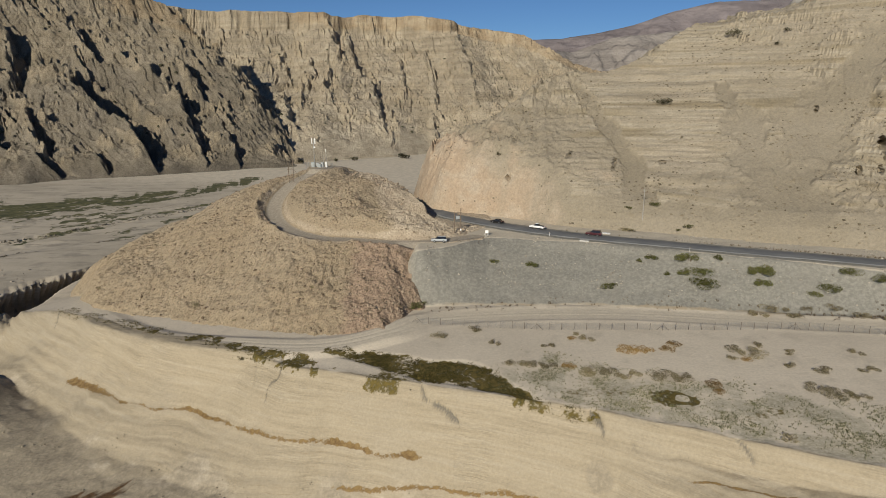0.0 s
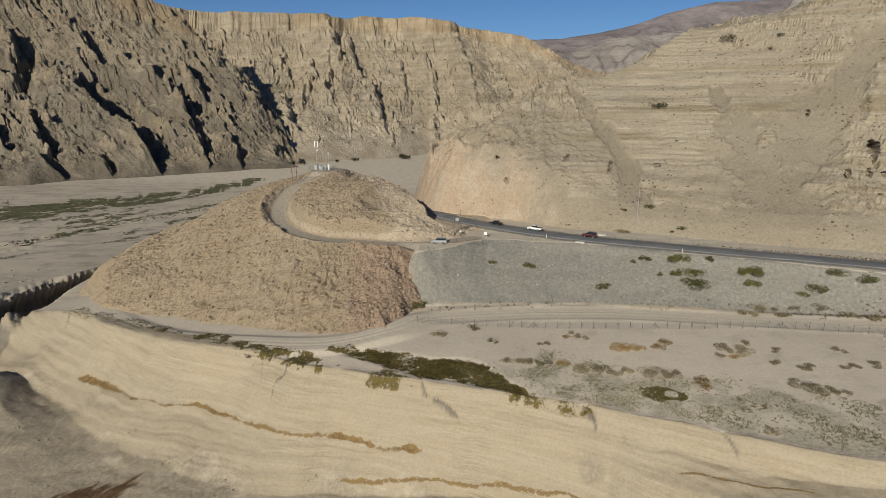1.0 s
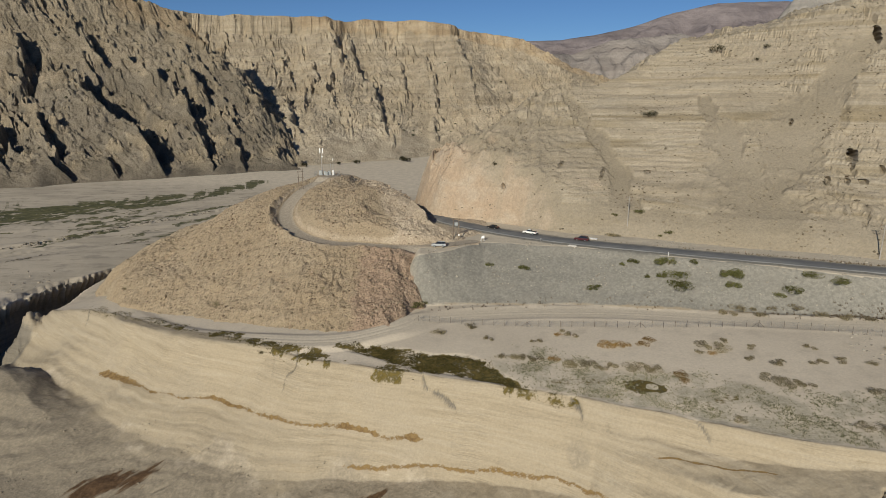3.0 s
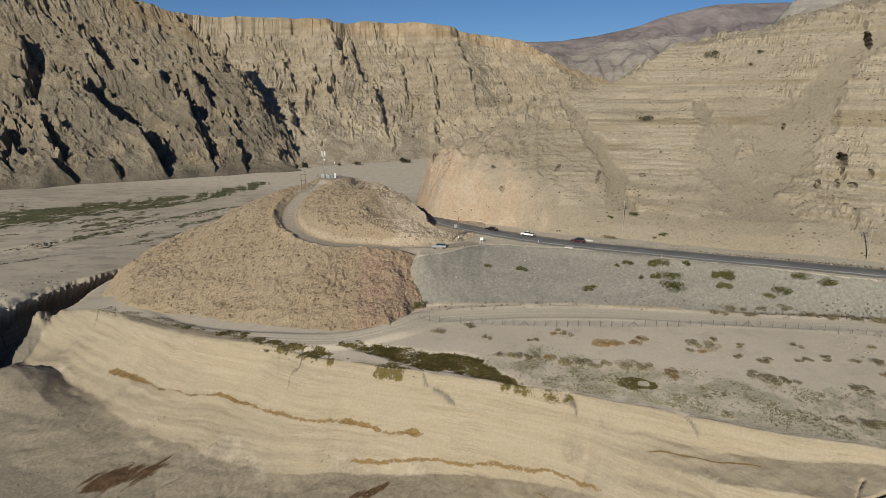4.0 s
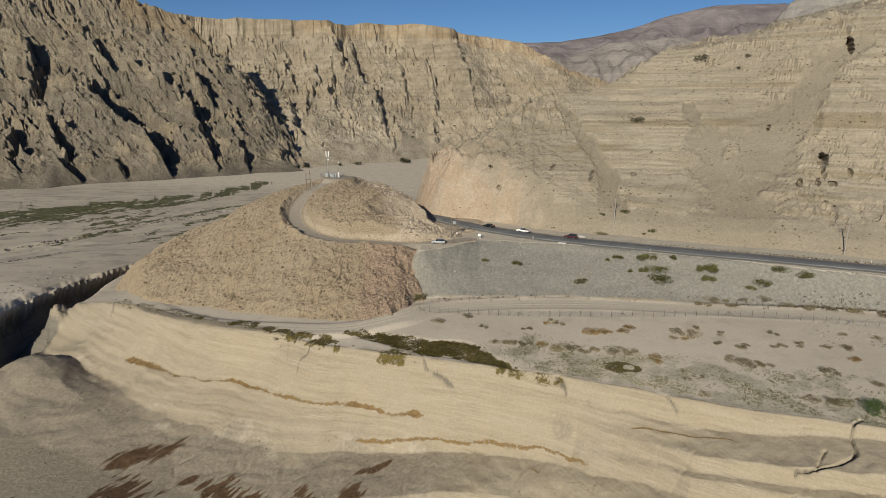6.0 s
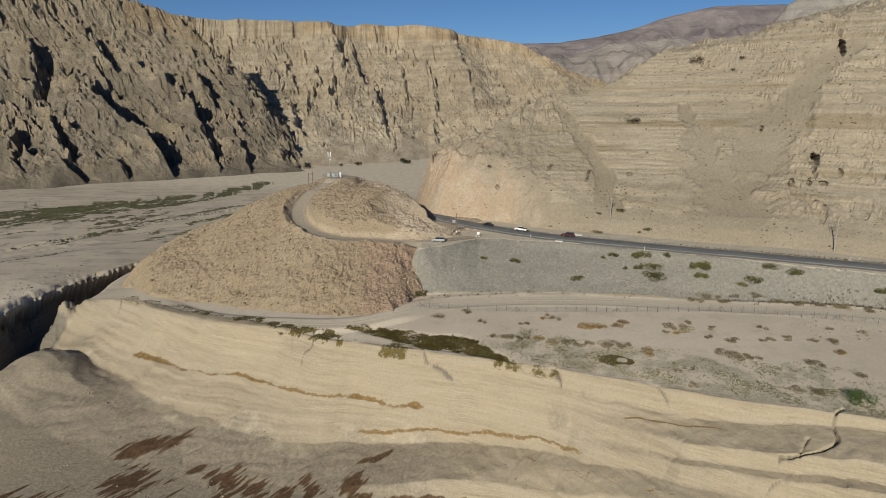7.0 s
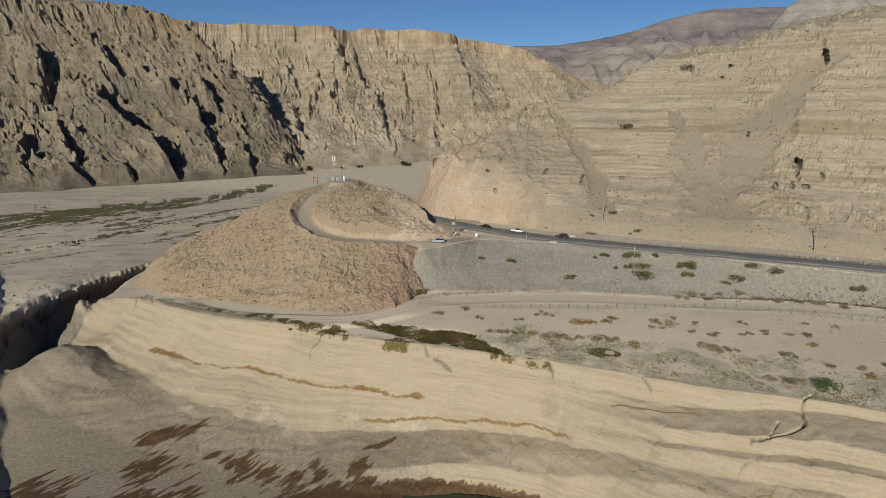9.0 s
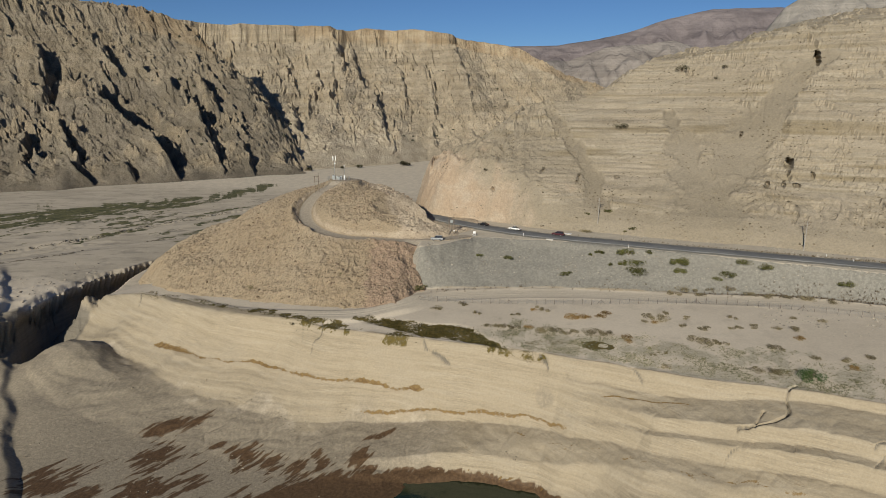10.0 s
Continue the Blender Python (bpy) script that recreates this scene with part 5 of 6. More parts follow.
hill_kinds = [(plant("tree", 31 + k, 3.2, 3.3, 1900, 0.17, ACACIA, "dark rounded thorn tree on the dry slope", "tree", "trees on the hillside", 0.9, 12, 5, 0.09), 3.2) for k in range(2)]
put_plants(hill_kinds, [(125.6, 274, 3.3), (87.6, 245.5, 3.6), (142.7, 262.8, 1.6), (138, 261, 1.0), (20.5, 225, 1.2)], 5, 1.0)
put_plants([(plant("bush", 41, 2.4, 2.6, 1500, 0.19, FRESH, "bright green bush at the rim of the scarp", "bush", "", 0, 14, 8, 0.06), 2.4)], [(87.8, 78.4, 3.0)], 6, 1.0)
G2, G3 = "dry bushes on the terrace", "rusty bushes on the terrace"
dry_kinds = [(plant("bush", 51 + k, 1.2, 0.85, 1700, 0.07, DRY, "dry grey-brown brush on pale sand", "bush", G2, 0, 8, 9, 0.02), 1.2) for k in range(4)]
rust_kinds = [(plant("bush", 61 + k, 1.4, 0.8, 1700, 0.075, RUST, "low rust-brown bush on pale sand", "bush", G3, 0, 9, 8, 0.02), 1.4) for k in range(2)]
put_plants(rust_kinds, [(41.3, 124.1, 2.2), (44.6, 123.6, 2.0), (52.3, 126.2, 1.6), (50.1, 124.4, 1.6), (53, 107.3, 1.5), (52.8, 104.5, 1.1), (30.1, 132.1, 1.1), (97.9, 100, 1.3), (26.8, 117.6, 1.3), (100.9, 82.3, 1.2), (64.3, 117.1, 1.0)], 7)
put_plants(dry_kinds, [(-1.1, 135, 1.7), (7.8, 138.5, 1.4), (12.1, 130.2, 1.1), (24.1, 128.2, 1.3), (33.8, 131.1, 1.3), (63.9, 122.6, 1.5), (66.6, 119.4, 2.0), (69.9, 123.7, 1.2), (76.4, 110.5, 1.5),
                       (90.2, 109.9, 1.3), (97.9, 141.8, 1.6), (79.8, 142.7, 1.9), (84.8, 144.8, 2.2), (87.6, 140.2, 1.7), (74.6, 119.5, 1.1), (84.7, 109.7, 1.4), (95.5, 107.9, 1.1), (99.6, 106.2, 1.5), (87.8, 117.7, 1.2)], 8)
put_plants(dry_kinds, [(22.7, 118, 1.5), (30.5, 114.6, 1.8), (34.6, 113.9, 1.6), (38.3, 112.4, 1.9), (44.9, 111.2, 2.3), (17.8, 119.2, 1.3), (14.3, 120.4, 1.2), (19.8, 119.3, 1.2), (48, 110.2, 1.4),
                       (70.8, 103.3, 1.7), (73.3, 100.7, 1.9), (76.5, 99.6, 1.5), (88.4, 95, 1.4), (77.9, 84, 1.3), (81.3, 82.5, 1.6), (-47.1, 128.8, 1.0), (-42.2, 128.1, 0.8), (94.6, 88, 1.2), (101.3, 86.1, 1.2), (107.7, 87.3, 1.3)], 9)
put_plants(dry_kinds, [(57.5, 88.6, 1.0), (61.6, 118.2, 1.0), (71.5, 113.3, 1.1), (-69.8, 160.1, 1.8), (-55.1, 149.7, 0.7), (-97.8, 205, 0.8), (-35.4, 154.3, 0.6), (-108, 179.3, 1.0), (60.2, 193, 2.0), (61.5, 192.2, 1.4),
                       (92, 143.5, 1.2), (103, 138.5, 1.5), (108, 135, 1.8), (113, 133.5, 1.4), (118, 131.2, 1.9), (124, 128.5, 1.6), (111, 112, 1.0), (104, 115, 0.9), (32, 134.2, 0.8)], 10)
far_kinds = [(plant("tree", 71, 5.0, 6.0, 420, 0.8, ACACIA, "dark thorn tree at the edge of the river flats", "tree", "trees on the river flats", 1.2, 10, 4, 0.2), 5.0)]
put_plants(far_kinds, [(-49, 730, 5.5), (-44, 724, 3.5), (-103, 700, 3.5), (-122, 690, 2.6), (-8, 772, 3.2), (2, 792, 3.0), (-158, 668, 2.8), (-200, 640, 2.5)], 12)


# ---- ground cover and stones ----
def scatter(name, count, seed, area, keep, height_of, shape, material, label, category):
    """One mesh of many small pieces; keep(x, y) gives the chance of a piece there."""
    rng = np.random.RandomState(seed)
    xs, ys = rng.uniform(area[0], area[1], count), rng.uniform(area[2], area[3], count)
    ok = keep(xs, ys) > rng.uniform(0, 1, count)
    xs, ys = xs[ok], ys[ok]
    zs = height_of(xs, ys)
    verts, faces, start = [], [], 0
    for x, y, z in zip(xs, ys, zs):
        v, f = shape(rng)
        verts.append(v + (x, y, z))
        faces.append(np.asarray(f) + start)
        start += len(v)
    mesh = bpy.data.meshes.new(name)
    mesh.from_pydata(np.concatenate(verts).tolist(), [], np.concatenate(faces).tolist())
    mesh.update()
    mesh.materials.append(material)
    return tagged(new(name, mesh), label, category, kind="stuff")


def tuft(high, wide, blades):
    def make(rng):
        v, f = [], []
        for _ in range(blades):
            a, lean, h = rng.uniform(0, 6.283), rng.uniform(0.1, 0.5), high * rng.uniform(0.5, 1.2)
            bx, by = rng.uniform(-wide, wide, 2)
            w = 0.045 + 0.03 * rng.uniform()
            c, s = math.cos(a), math.sin(a)
            v += [(bx - s * w, by + c * w, -0.05), (bx + s * w, by - c * w, -0.05), (bx + c * lean * h, by + s * lean * h, h)]
            f.append((len(v) - 3, len(v) - 2, len(v) - 1))
        return np.array(v), f
    return make


_ico = bmesh.new()
bmesh.ops.create_icosphere(_ico, subdivisions=1, radius=1.0)
_ico.verts.index_update()
ICO_V = np.array([v.co[:] for v in _ico.verts])
ICO_F = [tuple(v.index for v in f.verts) for f in _ico.faces]
_ico.free()


def stone(low, high):
    def make(rng):
        r = low + (high - low) * rng.uniform() ** 3
        v = ICO_V * rng.uniform(0.65, 1.15, (len(ICO_V), 1)) * r * np.array([rng.uniform(0.8, 1.4), rng.uniform(0.7, 1.1), rng.uniform(0.5, 0.9)])
        a = rng.uniform(0, 6.283)
        c, s = math.cos(a), math.sin(a)
        return np.stack([v[:, 0] * c - v[:, 1] * s, v[:, 0] * s + v[:, 1] * c, v[:, 2] + 0.15 * r], -1), ICO_F
    return make


def stone_material(name, dark, light):
    m = Shader(name)
    island = m.node("ShaderNodeNewGeometry").outputs["Random Per Island"]
    col = m.shade(m.noise(0.3, 4), m.mix(island, dark, light), 0.85, 1.12)
    m.bump((m.noise(0.12, 3), 0.05))
    return m.done(col)


def in_meadow(x, y):
    md, _, _, (mw,) = along(x, y, MEADOW)
    mat = 1 - step(2.4, 4.2, np.hypot((x + 11.5) / 1.6, y - 114.5))
    return np.maximum(1 - step(-0.8, 0.5, md - mw + 0.9 * fbm(x, y, 5, 3, 803)), 0.22 * mat) * (0.15 + 0.85 * step(-0.3, 0.25, fbm(x, y, 6, 3, 801))) * (ground(x, y) > 11.6)


def in_strip(x, y):
    s, d = scarp_axes(x, y)
    back = d - np.interp(s, STATION, RIM_D)
    return step(-180, -150, s) * (1 - step(-60, -50, s)) * step(-4.5, -2.8, back) * (1 - step(0.2, 1.6, back)) * step(-0.3, 0.2, fbm(x, y, 9, 3, 601))


def in_scrub(x, y):
    s, d = scarp_axes(x, y)
    back = d - np.interp(s, STATION, RIM_D)
    return step(-26, -14, s) * (1 - step(-2.0, -0.5, back)) * step(-21, -13, back + 5 * fbm(x, y, 9, 3, 601)) * (0.15 + 0.85 * step(-0.1, 0.4, fbm(x, y, 7, 3, 805)))


scatter("reeds", 30000, 21, (-32, 32, 96, 134), in_meadow, ground, tuft(0.24, 0.28, 6), REED, "dense dark olive reeds in a damp hollow", "reeds")
scatter("grass", 16000, 22, (-120, -30, 122, 176), in_strip, ground, tuft(0.24, 0.22, 5), REED, "patchy olive-brown grass along the scarp rim", "grass")
scatter("scrub", 80000, 23, (0, 150, 50, 130), in_scrub, ground, tuft(0.26, 0.25, 5), leaf_material("scrub_grey", (0.085, 0.083, 0.042), (0.19, 0.178, 0.10)), "sparse grey-green scrub on salty ground", "scrub")
scatter("brush", 20000, 24, (-4, 160, 95, 158), lambda x, y: np.exp(-((along(x, y, DIRT)[0] - 6.5) / 2.0) ** 2) * (y > np.interp(x, DIRT[:, 0], DIRT[:, 1])) * (0.12 + 0.88 * step(86, 112, x)), ground,
        tuft(0.6, 0.3, 6), leaf_material("brush_brown", (0.10, 0.07, 0.04), (0.18, 0.13, 0.08)), "brown dead brush along the toe of the embankment", "brush")

scatter("verge_brush", 26000, 25, (40, 200, 115, 205), lambda x, y: np.exp(-((along(x, y, ROAD)[0] - 6.4) / 1.1) ** 2) * (along(x, y, ROAD)[1] < 0) * (0.1 + 0.9 * step(70, 105, x)), land_field,
        tuft(0.5, 0.3, 5), leaf_material("verge_dry", (0.12, 0.085, 0.045), (0.22, 0.165, 0.09)), "dry brown brush along the road verge under the hill", "brush")
MOUND_STONE = stone_material("mound_stone", (0.14, 0.10, 0.065), (0.36, 0.28, 0.20))
PALE_STONE = stone_material("pale_stone", (0.21, 0.187, 0.155), (0.40, 0.36, 0.298))
HILL_STONE = stone_material("hill_stone", (0.11, 0.09, 0.062), (0.30, 0.25, 0.178))


def on_mound(x, y):
    z, g = mound(x, y), ground(x, y)
    red = step(-34, -18, x) * (1 - step(172, 180, y))
    outcrop = np.exp(-(((x + 30) / 7) ** 2 + ((y - 190) / 7) ** 2))
    return (z > g + 0.4) * (0.12 + 0.5 * red + 0.9 * outcrop + 0.25 * step(0.1, 0.5, fbm(x, y, 14, 3, 811))) * step(3, 4.5, along(x, y, TRACK)[0])


scatter("mound_stones", 34000, 31, (-115, 0, 130, 250), on_mound, mound, stone(0.10, 0.6), MOUND_STONE, "loose brown stones strewn over the mound", "stones")
scatter("embankment_stones", 22000, 32, (-5, 170, 100, 185), lambda x, y: step(18.5, 20, ground(x, y)) * (0.10 + 0.8 * step(0.1, 0.5, fbm(x, y, 12, 3, 813))) * step(5, 7, along(x, y, ROAD)[0]), ground,
        stone(0.08, 0.42), PALE_STONE, "pale broken stones on the gravel embankment", "stones")
scatter("hill_stones", 42000, 33, (0, 200, 140, 300), lambda x, y: (hill(x, y) > ground(x, y) + 0.3) * (0.10 + 0.6 * step(0.0, 0.5, fbm(x, y, 22, 3, 815))), hill, stone(0.10, 0.55), HILL_STONE, "broken brown stones on the hillside", "stones")


def by_ravine(x, y):
    s, d = scarp_axes(x, y)
    gd = along(x, y, GORGE)[0]
    return (1 - step(-212, -204, s)) * np.exp(-(gd / 26) ** 2) * step(13, 17, gd) * (0.2 + 0.8 * step(0, 0.4, fbm(x, y, 8, 3, 817)))


scatter("ravine_stones", 6000, 34, (-230, -140, 110, 240), by_ravine, ground, stone(0.12, 0.7), stone_material("ravine_stone", (0.16, 0.14, 0.115), (0.33, 0.29, 0.235)), "tumbled grey blocks beside the ravine", "stones")
# added clods; their dark colour stands for the shade along the banks
scatter("bank_clods", 40000, 37, (-265, -140, 225, 400), lambda x, y: np.exp(-(np.minimum(along(x, y, BANK)[0], along(x, y, SHELF)[0] + 1.2 * fbm(x, y, 9, 3, 16)) / 0.9) ** 2) * step(-0.5, 0.0, fbm(x, y, 16, 2, 818)), ground,
        stone(0.25, 0.8), stone_material("bank_clod_shade", (0.09, 0.078, 0.06), (0.18, 0.155, 0.12)), "mud clods along the broken stream banks, darkened for bank shade", "clods")
scatter("wash_stones", 14000, 35, (-125, 30, 60, 140), lambda x, y: 0.5 * step(0.1, 0.5, fbm(x, y, 10, 3, 819)) * (ground(x, y) < -5) * (ground(x, y) > -12.7), ground, stone(0.06, 0.34),
        stone_material("wash_stone", (0.22, 0.185, 0.135), (0.34, 0.29, 0.215)), "small stones on the grey wash floor", "stones")


def canyon(x, y):
    return np.maximum(massif(x, y), canyon_wall(x, y))


scatter("canyon_bushes", 900, 36, (-450, 120, 540, 1000), lambda x, y: step(4, 12, canyon(x, y)) * (0.15 + 0.6 * step(0.0, 0.4, fbm(x, y, 80, 3, 821))), canyon,
        stone(0.7, 2.7), plain("far_bush", (0.06, 0.055, 0.032), 0.9, 0, 0.2, 2), "scattered dark bushes on the canyon slopes", "bushes")


# ---- fences, poles and mast ----
STEEL = plain("galvanised_steel", (0.30, 0.30, 0.29), 0.55, 0.6, 0.1, 0.4)
RUSTY = plain("rusty_post", (0.11, 0.085, 0.065), 0.8, 0.2, 0.2, 0.3)
WOOD = plain("weathered_wood", (0.15, 0.115, 0.085), 0.85, 0, 0.2, 0.4)
CONCRETE = plain("concrete", (0.42, 0.40, 0.37), 0.85, 0, 0.12, 0.6)
WHITE = plain("white_paint", (0.74, 0.74, 0.72), 0.5, 0, 0.06, 0.8)
PORCELAIN = plain("porcelain", (0.16, 0.10, 0.07), 0.25, 0, 0.05, 0.2)
CABINET = plain("grey_cabinet_paint", (0.33, 0.35, 0.35), 0.5, 0.1, 0.08, 0.8)
ORANGE = plain("faded_orange_paint", (0.42, 0.20, 0.08), 0.6, 0, 0.15, 0.4)


def stretch(line, gap):
    """Points at even steps along a line."""
    p = np.asarray(line)[:, :2]
    run = np.r_[0, np.cumsum(np.linalg.norm(np.diff(p, axis=0), axis=1))]
    s = np.arange(0, run[-1], gap)
    return np.column_stack([np.interp(s, run, p[:, 0]), np.interp(s, run, p[:, 1])])


def wire_fence(line, gap, high, label):
    fence = thing("fence", label, "fence")
    spots = [(x, y, at(ground, x, y)) for x, y in stretch(line, gap)]
    post_mesh = None
    brace_mesh = None
    for k, (x, y, z) in enumerate(spots):
        if post_mesh is None:
            ob = part("post", rod(bmesh.new(), (0, 0, -0.3), (0, 0, high), 0.05, 0.045, 6), RUSTY, fence)
            post_mesh = ob.data
        else:
            ob = new("post", post_mesh)
            ob.parent = fence
        ob.location = (x, y, z)
        if k % 10 == 0:
            x2, y2, _ = spots[min(k + 1, len(spots) - 1)]
            for sign in (1, -1):
                d = (Vector((x2 - x, y2 - y, 0)).normalized() if (x2, y2) != (x, y) else Vector((1, 0, 0))) * sign
                if brace_mesh is None:
                    b = part("brace", rod(bmesh.new(), (0, 0, high * 0.75), (1.5, 0, 0), 0.035, None, 6), RUSTY, fence)
                    brace_mesh = b.data
                else:
                    b = new("brace", brace_mesh)
                    b.parent = fence
                b.location, b.rotation_euler = (x, y, z), (0, 0, math.atan2(d.y, d.x))
    for h in (0.12, 0.3, 0.48, 0.66, 0.84, 1.02, 1.2, 1.4, 1.6, 1.8):
        if h < high:
            bm = bmesh.new()
            for a, b in zip(spots[:-1], spots[1:]):
                rod(bm, (a[0], a[1], a[2] + h), (b[0], b[1], b[2] + h), 0.009, None, 4)
            part("wire", bm, STEEL, fence)
    return fence


wire_fence(FENCE, 3.0, 1.9, "long wire fence with thin rusty posts along a track")
wire_fence(curve_points([(4.2, 176.6), (9, 177.6), (14.5, 179.8)]), 3.4, 1.2, "short wire guard fence on the edge of the embankment")


def power_pole(x, y, high, turn, material, label):
    pole = thing("power_pole", label, "pole", "power poles by the road")
    part("shaft", rod(bmesh.new(), (0, 0, -0.8), (0, 0, high), 0.19, 0.12, 10), material, pole)
    for k, h in enumerate((high - 0.35, high - 1.5)):
        arm = part("crossarm", box(bmesh.new(), 0, 0.12, h, 2.4 - 0.6 * k, 0.12, 0.14, 0.015), WOOD, pole)
        for i in (-1, 0, 1) if k == 0 else (-1, 1):
            bm = bmesh.new()
            for n in range(4):
                rod(bm, (i * 1.05 * (1 - 0.25 * k), 0.12, h + 0.08 + 0.09 * n), (i * 1.05 * (1 - 0.25 * k), 0.12, h + 0.14 + 0.09 * n), 0.10 if n % 2 == 0 else 0.06, None, 8)
            part("insulator", bm, PORCELAIN, arm)
    bm = bmesh.new()
    rod(bm, (0.7, 0.12, high - 0.42), (0.1, 0.05, high - 1.3), 0.03, None, 6)
    rod(bm, (-0.7, 0.12, high - 0.42), (-0.1, 0.05, high - 1.3), 0.03, None, 6)
    part("strut", bm, STEEL, pole)
    pole.location, pole.rotation_euler = (x, y, land(x, y)), (0, 0, radians(turn))
    return pole


GREY_WOOD = plain("grey_pole_wood", (0.30, 0.275, 0.245), 0.85, 0, 0.15, 0.5)
power_pole(65.8, 194.0, 10.6, -25, GREY_WOOD, "grey power pole at the foot of the hill")
power_pole(132.8, 160.9, 10.6, -25, GREY_WOOD, "grey power pole beside the asphalt road")


def pole_pair(name, x, y, high, wide, turn, equipped, label):
    pair = thing(name, label, "poles")
    for i, s in enumerate((-1, 1)):
        part("post", rod(bmesh.new(), (s * wide / 2, 0, -0.8), (s * wide / 2, 0, high * (1 if i else 0.86)), 0.16, 0.12, 8), WOOD, pair)
    for h in (high * 0.82, high * 0.55):
        part("crossbar", box(bmesh.new(), 0, 0.1, h, wide + 0.9, 0.14, 0.16, 0.02), WOOD, pair)
    if equipped:
        tank = part("transformer", box(bmesh.new(), 0, -0.25, high * 0.55 + 0.75, 1.1, 0.8, 1.1, 0.06), CABINET, pair, "pale grey transformer tank")
        for i in (-0.3, 0, 0.3):
            part("bushing", rod(bmesh.new(), (i, -0.25, high * 0.55 + 1.28), (i, -0.25, high * 0.55 + 1.7), 0.07, 0.04, 8), PORCELAIN, tank)
        part("switch_box", box(bmesh.new(), wide / 2, -0.24, 1.3, 0.4, 0.25, 0.6, 0.04), WHITE, pair)
    else:
        bm = bmesh.new()
        rod(bm, (wide / 2, 0, high * 0.6), (wide / 2 + 3.4, 0.6, 0), 0.05, None, 6)
        part("stay", bm, WOOD, pair)
    pair.location, pair.rotation_euler = (x, y, land(x, y)), (0, 0, radians(turn))
    return pair


pole_pair("transformer_poles", 4.6, 185.6, 8.2, 2.0, 12, True, "wooden pole pair carrying a small transformer")
pole_pair("stayed_poles", -57.5, 226.5, 8.8, 1.7, 20, False, "dark wooden pole pair with a slanting stay on the mound")


def mast_station(x, y):
    z = land(x, y)
    mast = thing("antenna_mast", "slim steel mast with two white antenna panels", "antenna mast")
    part("tube", rod(bmesh.new(), (0, 0, -0.3), (0, 0, 11.5), 0.16, 0.10, 10), STEEL, mast)
    for s in (-1, 1):
        arm = part("bracket", rod(bmesh.new(), (0, 0, 10.6), (0.55 * s, 0, 10.6), 0.04, None, 6), STEEL, mast)
        part("antenna_panel", box(bmesh.new(), 0.6 * s, -0.1, 10.5, 0.36, 0.18, 2.3, 0.05), WHITE, arm, "white antenna panel")
    dish = bmesh.new()
    bmesh.ops.create_cone(dish, cap_ends=True, segments=16, radius1=0.36, radius2=0.28, depth=0.22, matrix=pose(0.3, -0.25, 8.0, 90))
    part("dish", dish, WHITE, mast, "small white dish")
    mast.location = (x, y, z)
    second = thing("antenna_pole", "shorter grey antenna pole with a white tip", "antenna mast")
    part("tube", rod(bmesh.new(), (0, 0, -0.3), (0, 0, 6.2), 0.12, 0.08, 8), STEEL, second)
    part("tip", rod(bmesh.new(), (0, 0, 6.2), (0, 0, 7.2), 0.14, 0.14, 10), WHITE, second)
    part("sleeve", rod(bmesh.new(), (0, 0, -0.1), (0, 0, 2.2), 0.42, 0.42, 12), WHITE, second)
    second.location = (x + 4.6, y + 0.6, land(x + 4.6, y + 0.6))
    third = thing("antenna_pole", "thin grey whip antenna pole", "antenna mast")
    part("tube", rod(bmesh.new(), (0, 0, -0.3), (0, 0, 5.0), 0.07, 0.05, 8), STEEL, third)
    third.location = (x + 3.4, y + 1.2, land(x + 3.4, y + 1.2))
    for k, (dx, dy, sx, sy, sz) in enumerate(((-0.6, 0.6, 1.5, 1.0, 1.9), (1.1, 0.8, 0.9, 0.8, 1.6), (2.1, -0.2, 0.8, 0.7, 1.3), (2.9, 1.0, 1.0, 0.9, 1.7))):
        c = thing("equipment_cabinet", "grey metal equipment cabinet by the mast", "cabinet", "cabinets by the mast")
        body = part("body", box(bmesh.new(), 0, 0, sz / 2 + 0.12, sx, sy, sz, 0.03), CABINET, c)
        part("plinth", box(bmesh.new(), 0, 0, 0.0, sx + 0.2, sy + 0.2, 0.26), CONCRETE, c)
        door = part("door", box(bmesh.new(), 0, -sy / 2 - 0.015, sz / 2 + 0.12, sx * 0.86, 0.03, sz * 0.88, 0.008), CABINET, body)
        part("roof", box(bmesh.new(), 0, 0, sz + 0.16, sx + 0.14, sy + 0.14, 0.07, 0.015), STEEL, c)
        c.location = (x + dx, y + dy, land(x + dx, y + dy))
    fence = thing("mesh_fence", "low grey mesh fence round the mast station", "fence")
    cs = [(-3.2, -1.8), (6.8, -1.8), (6.8, 3.4), (-3.2, 3.4)]
    for (ax, ay), (bx, by) in zip(cs, cs[1:] + cs[:1]):
        n = 4
        for k in range(n):
            px, py = ax + (bx - ax) * k / n, ay + (by - ay) * k / n
            part("post", rod(bmesh.new(), (x + px, y + py, z - 0.4), (x + px, y + py, z + 1.6), 0.05, None, 6), STEEL, fence)
        for h in (0.3, 0.7, 1.1, 1.5):
            part("rail", rod(bmesh.new(), (x + ax, y + ay, z + h), (x + bx, y + by, z + h), 0.02, None, 5), STEEL, fence)


mast_station(-51.5, 241.0)


# ---- small things by the road ----
def slab(x, y, turn, sx, sy, label):
    s = thing("concrete_slab", label, "slab", "culvert slabs by the road")
    part("cover", box(bmesh.new(), 0, 0, 0.22, sx, sy, 0.30, 0.05), WHITE if sx > 3 else CONCRETE, s)
    part("kerb", box(bmesh.new(), 0, -sy / 2 - 0.12, 0.12, sx + 0.3, 0.2, 0.4, 0.03), CONCRETE, s)
    s.location, s.rotation_euler = (x, y, land(x, y)), (0, 0, radians(turn))


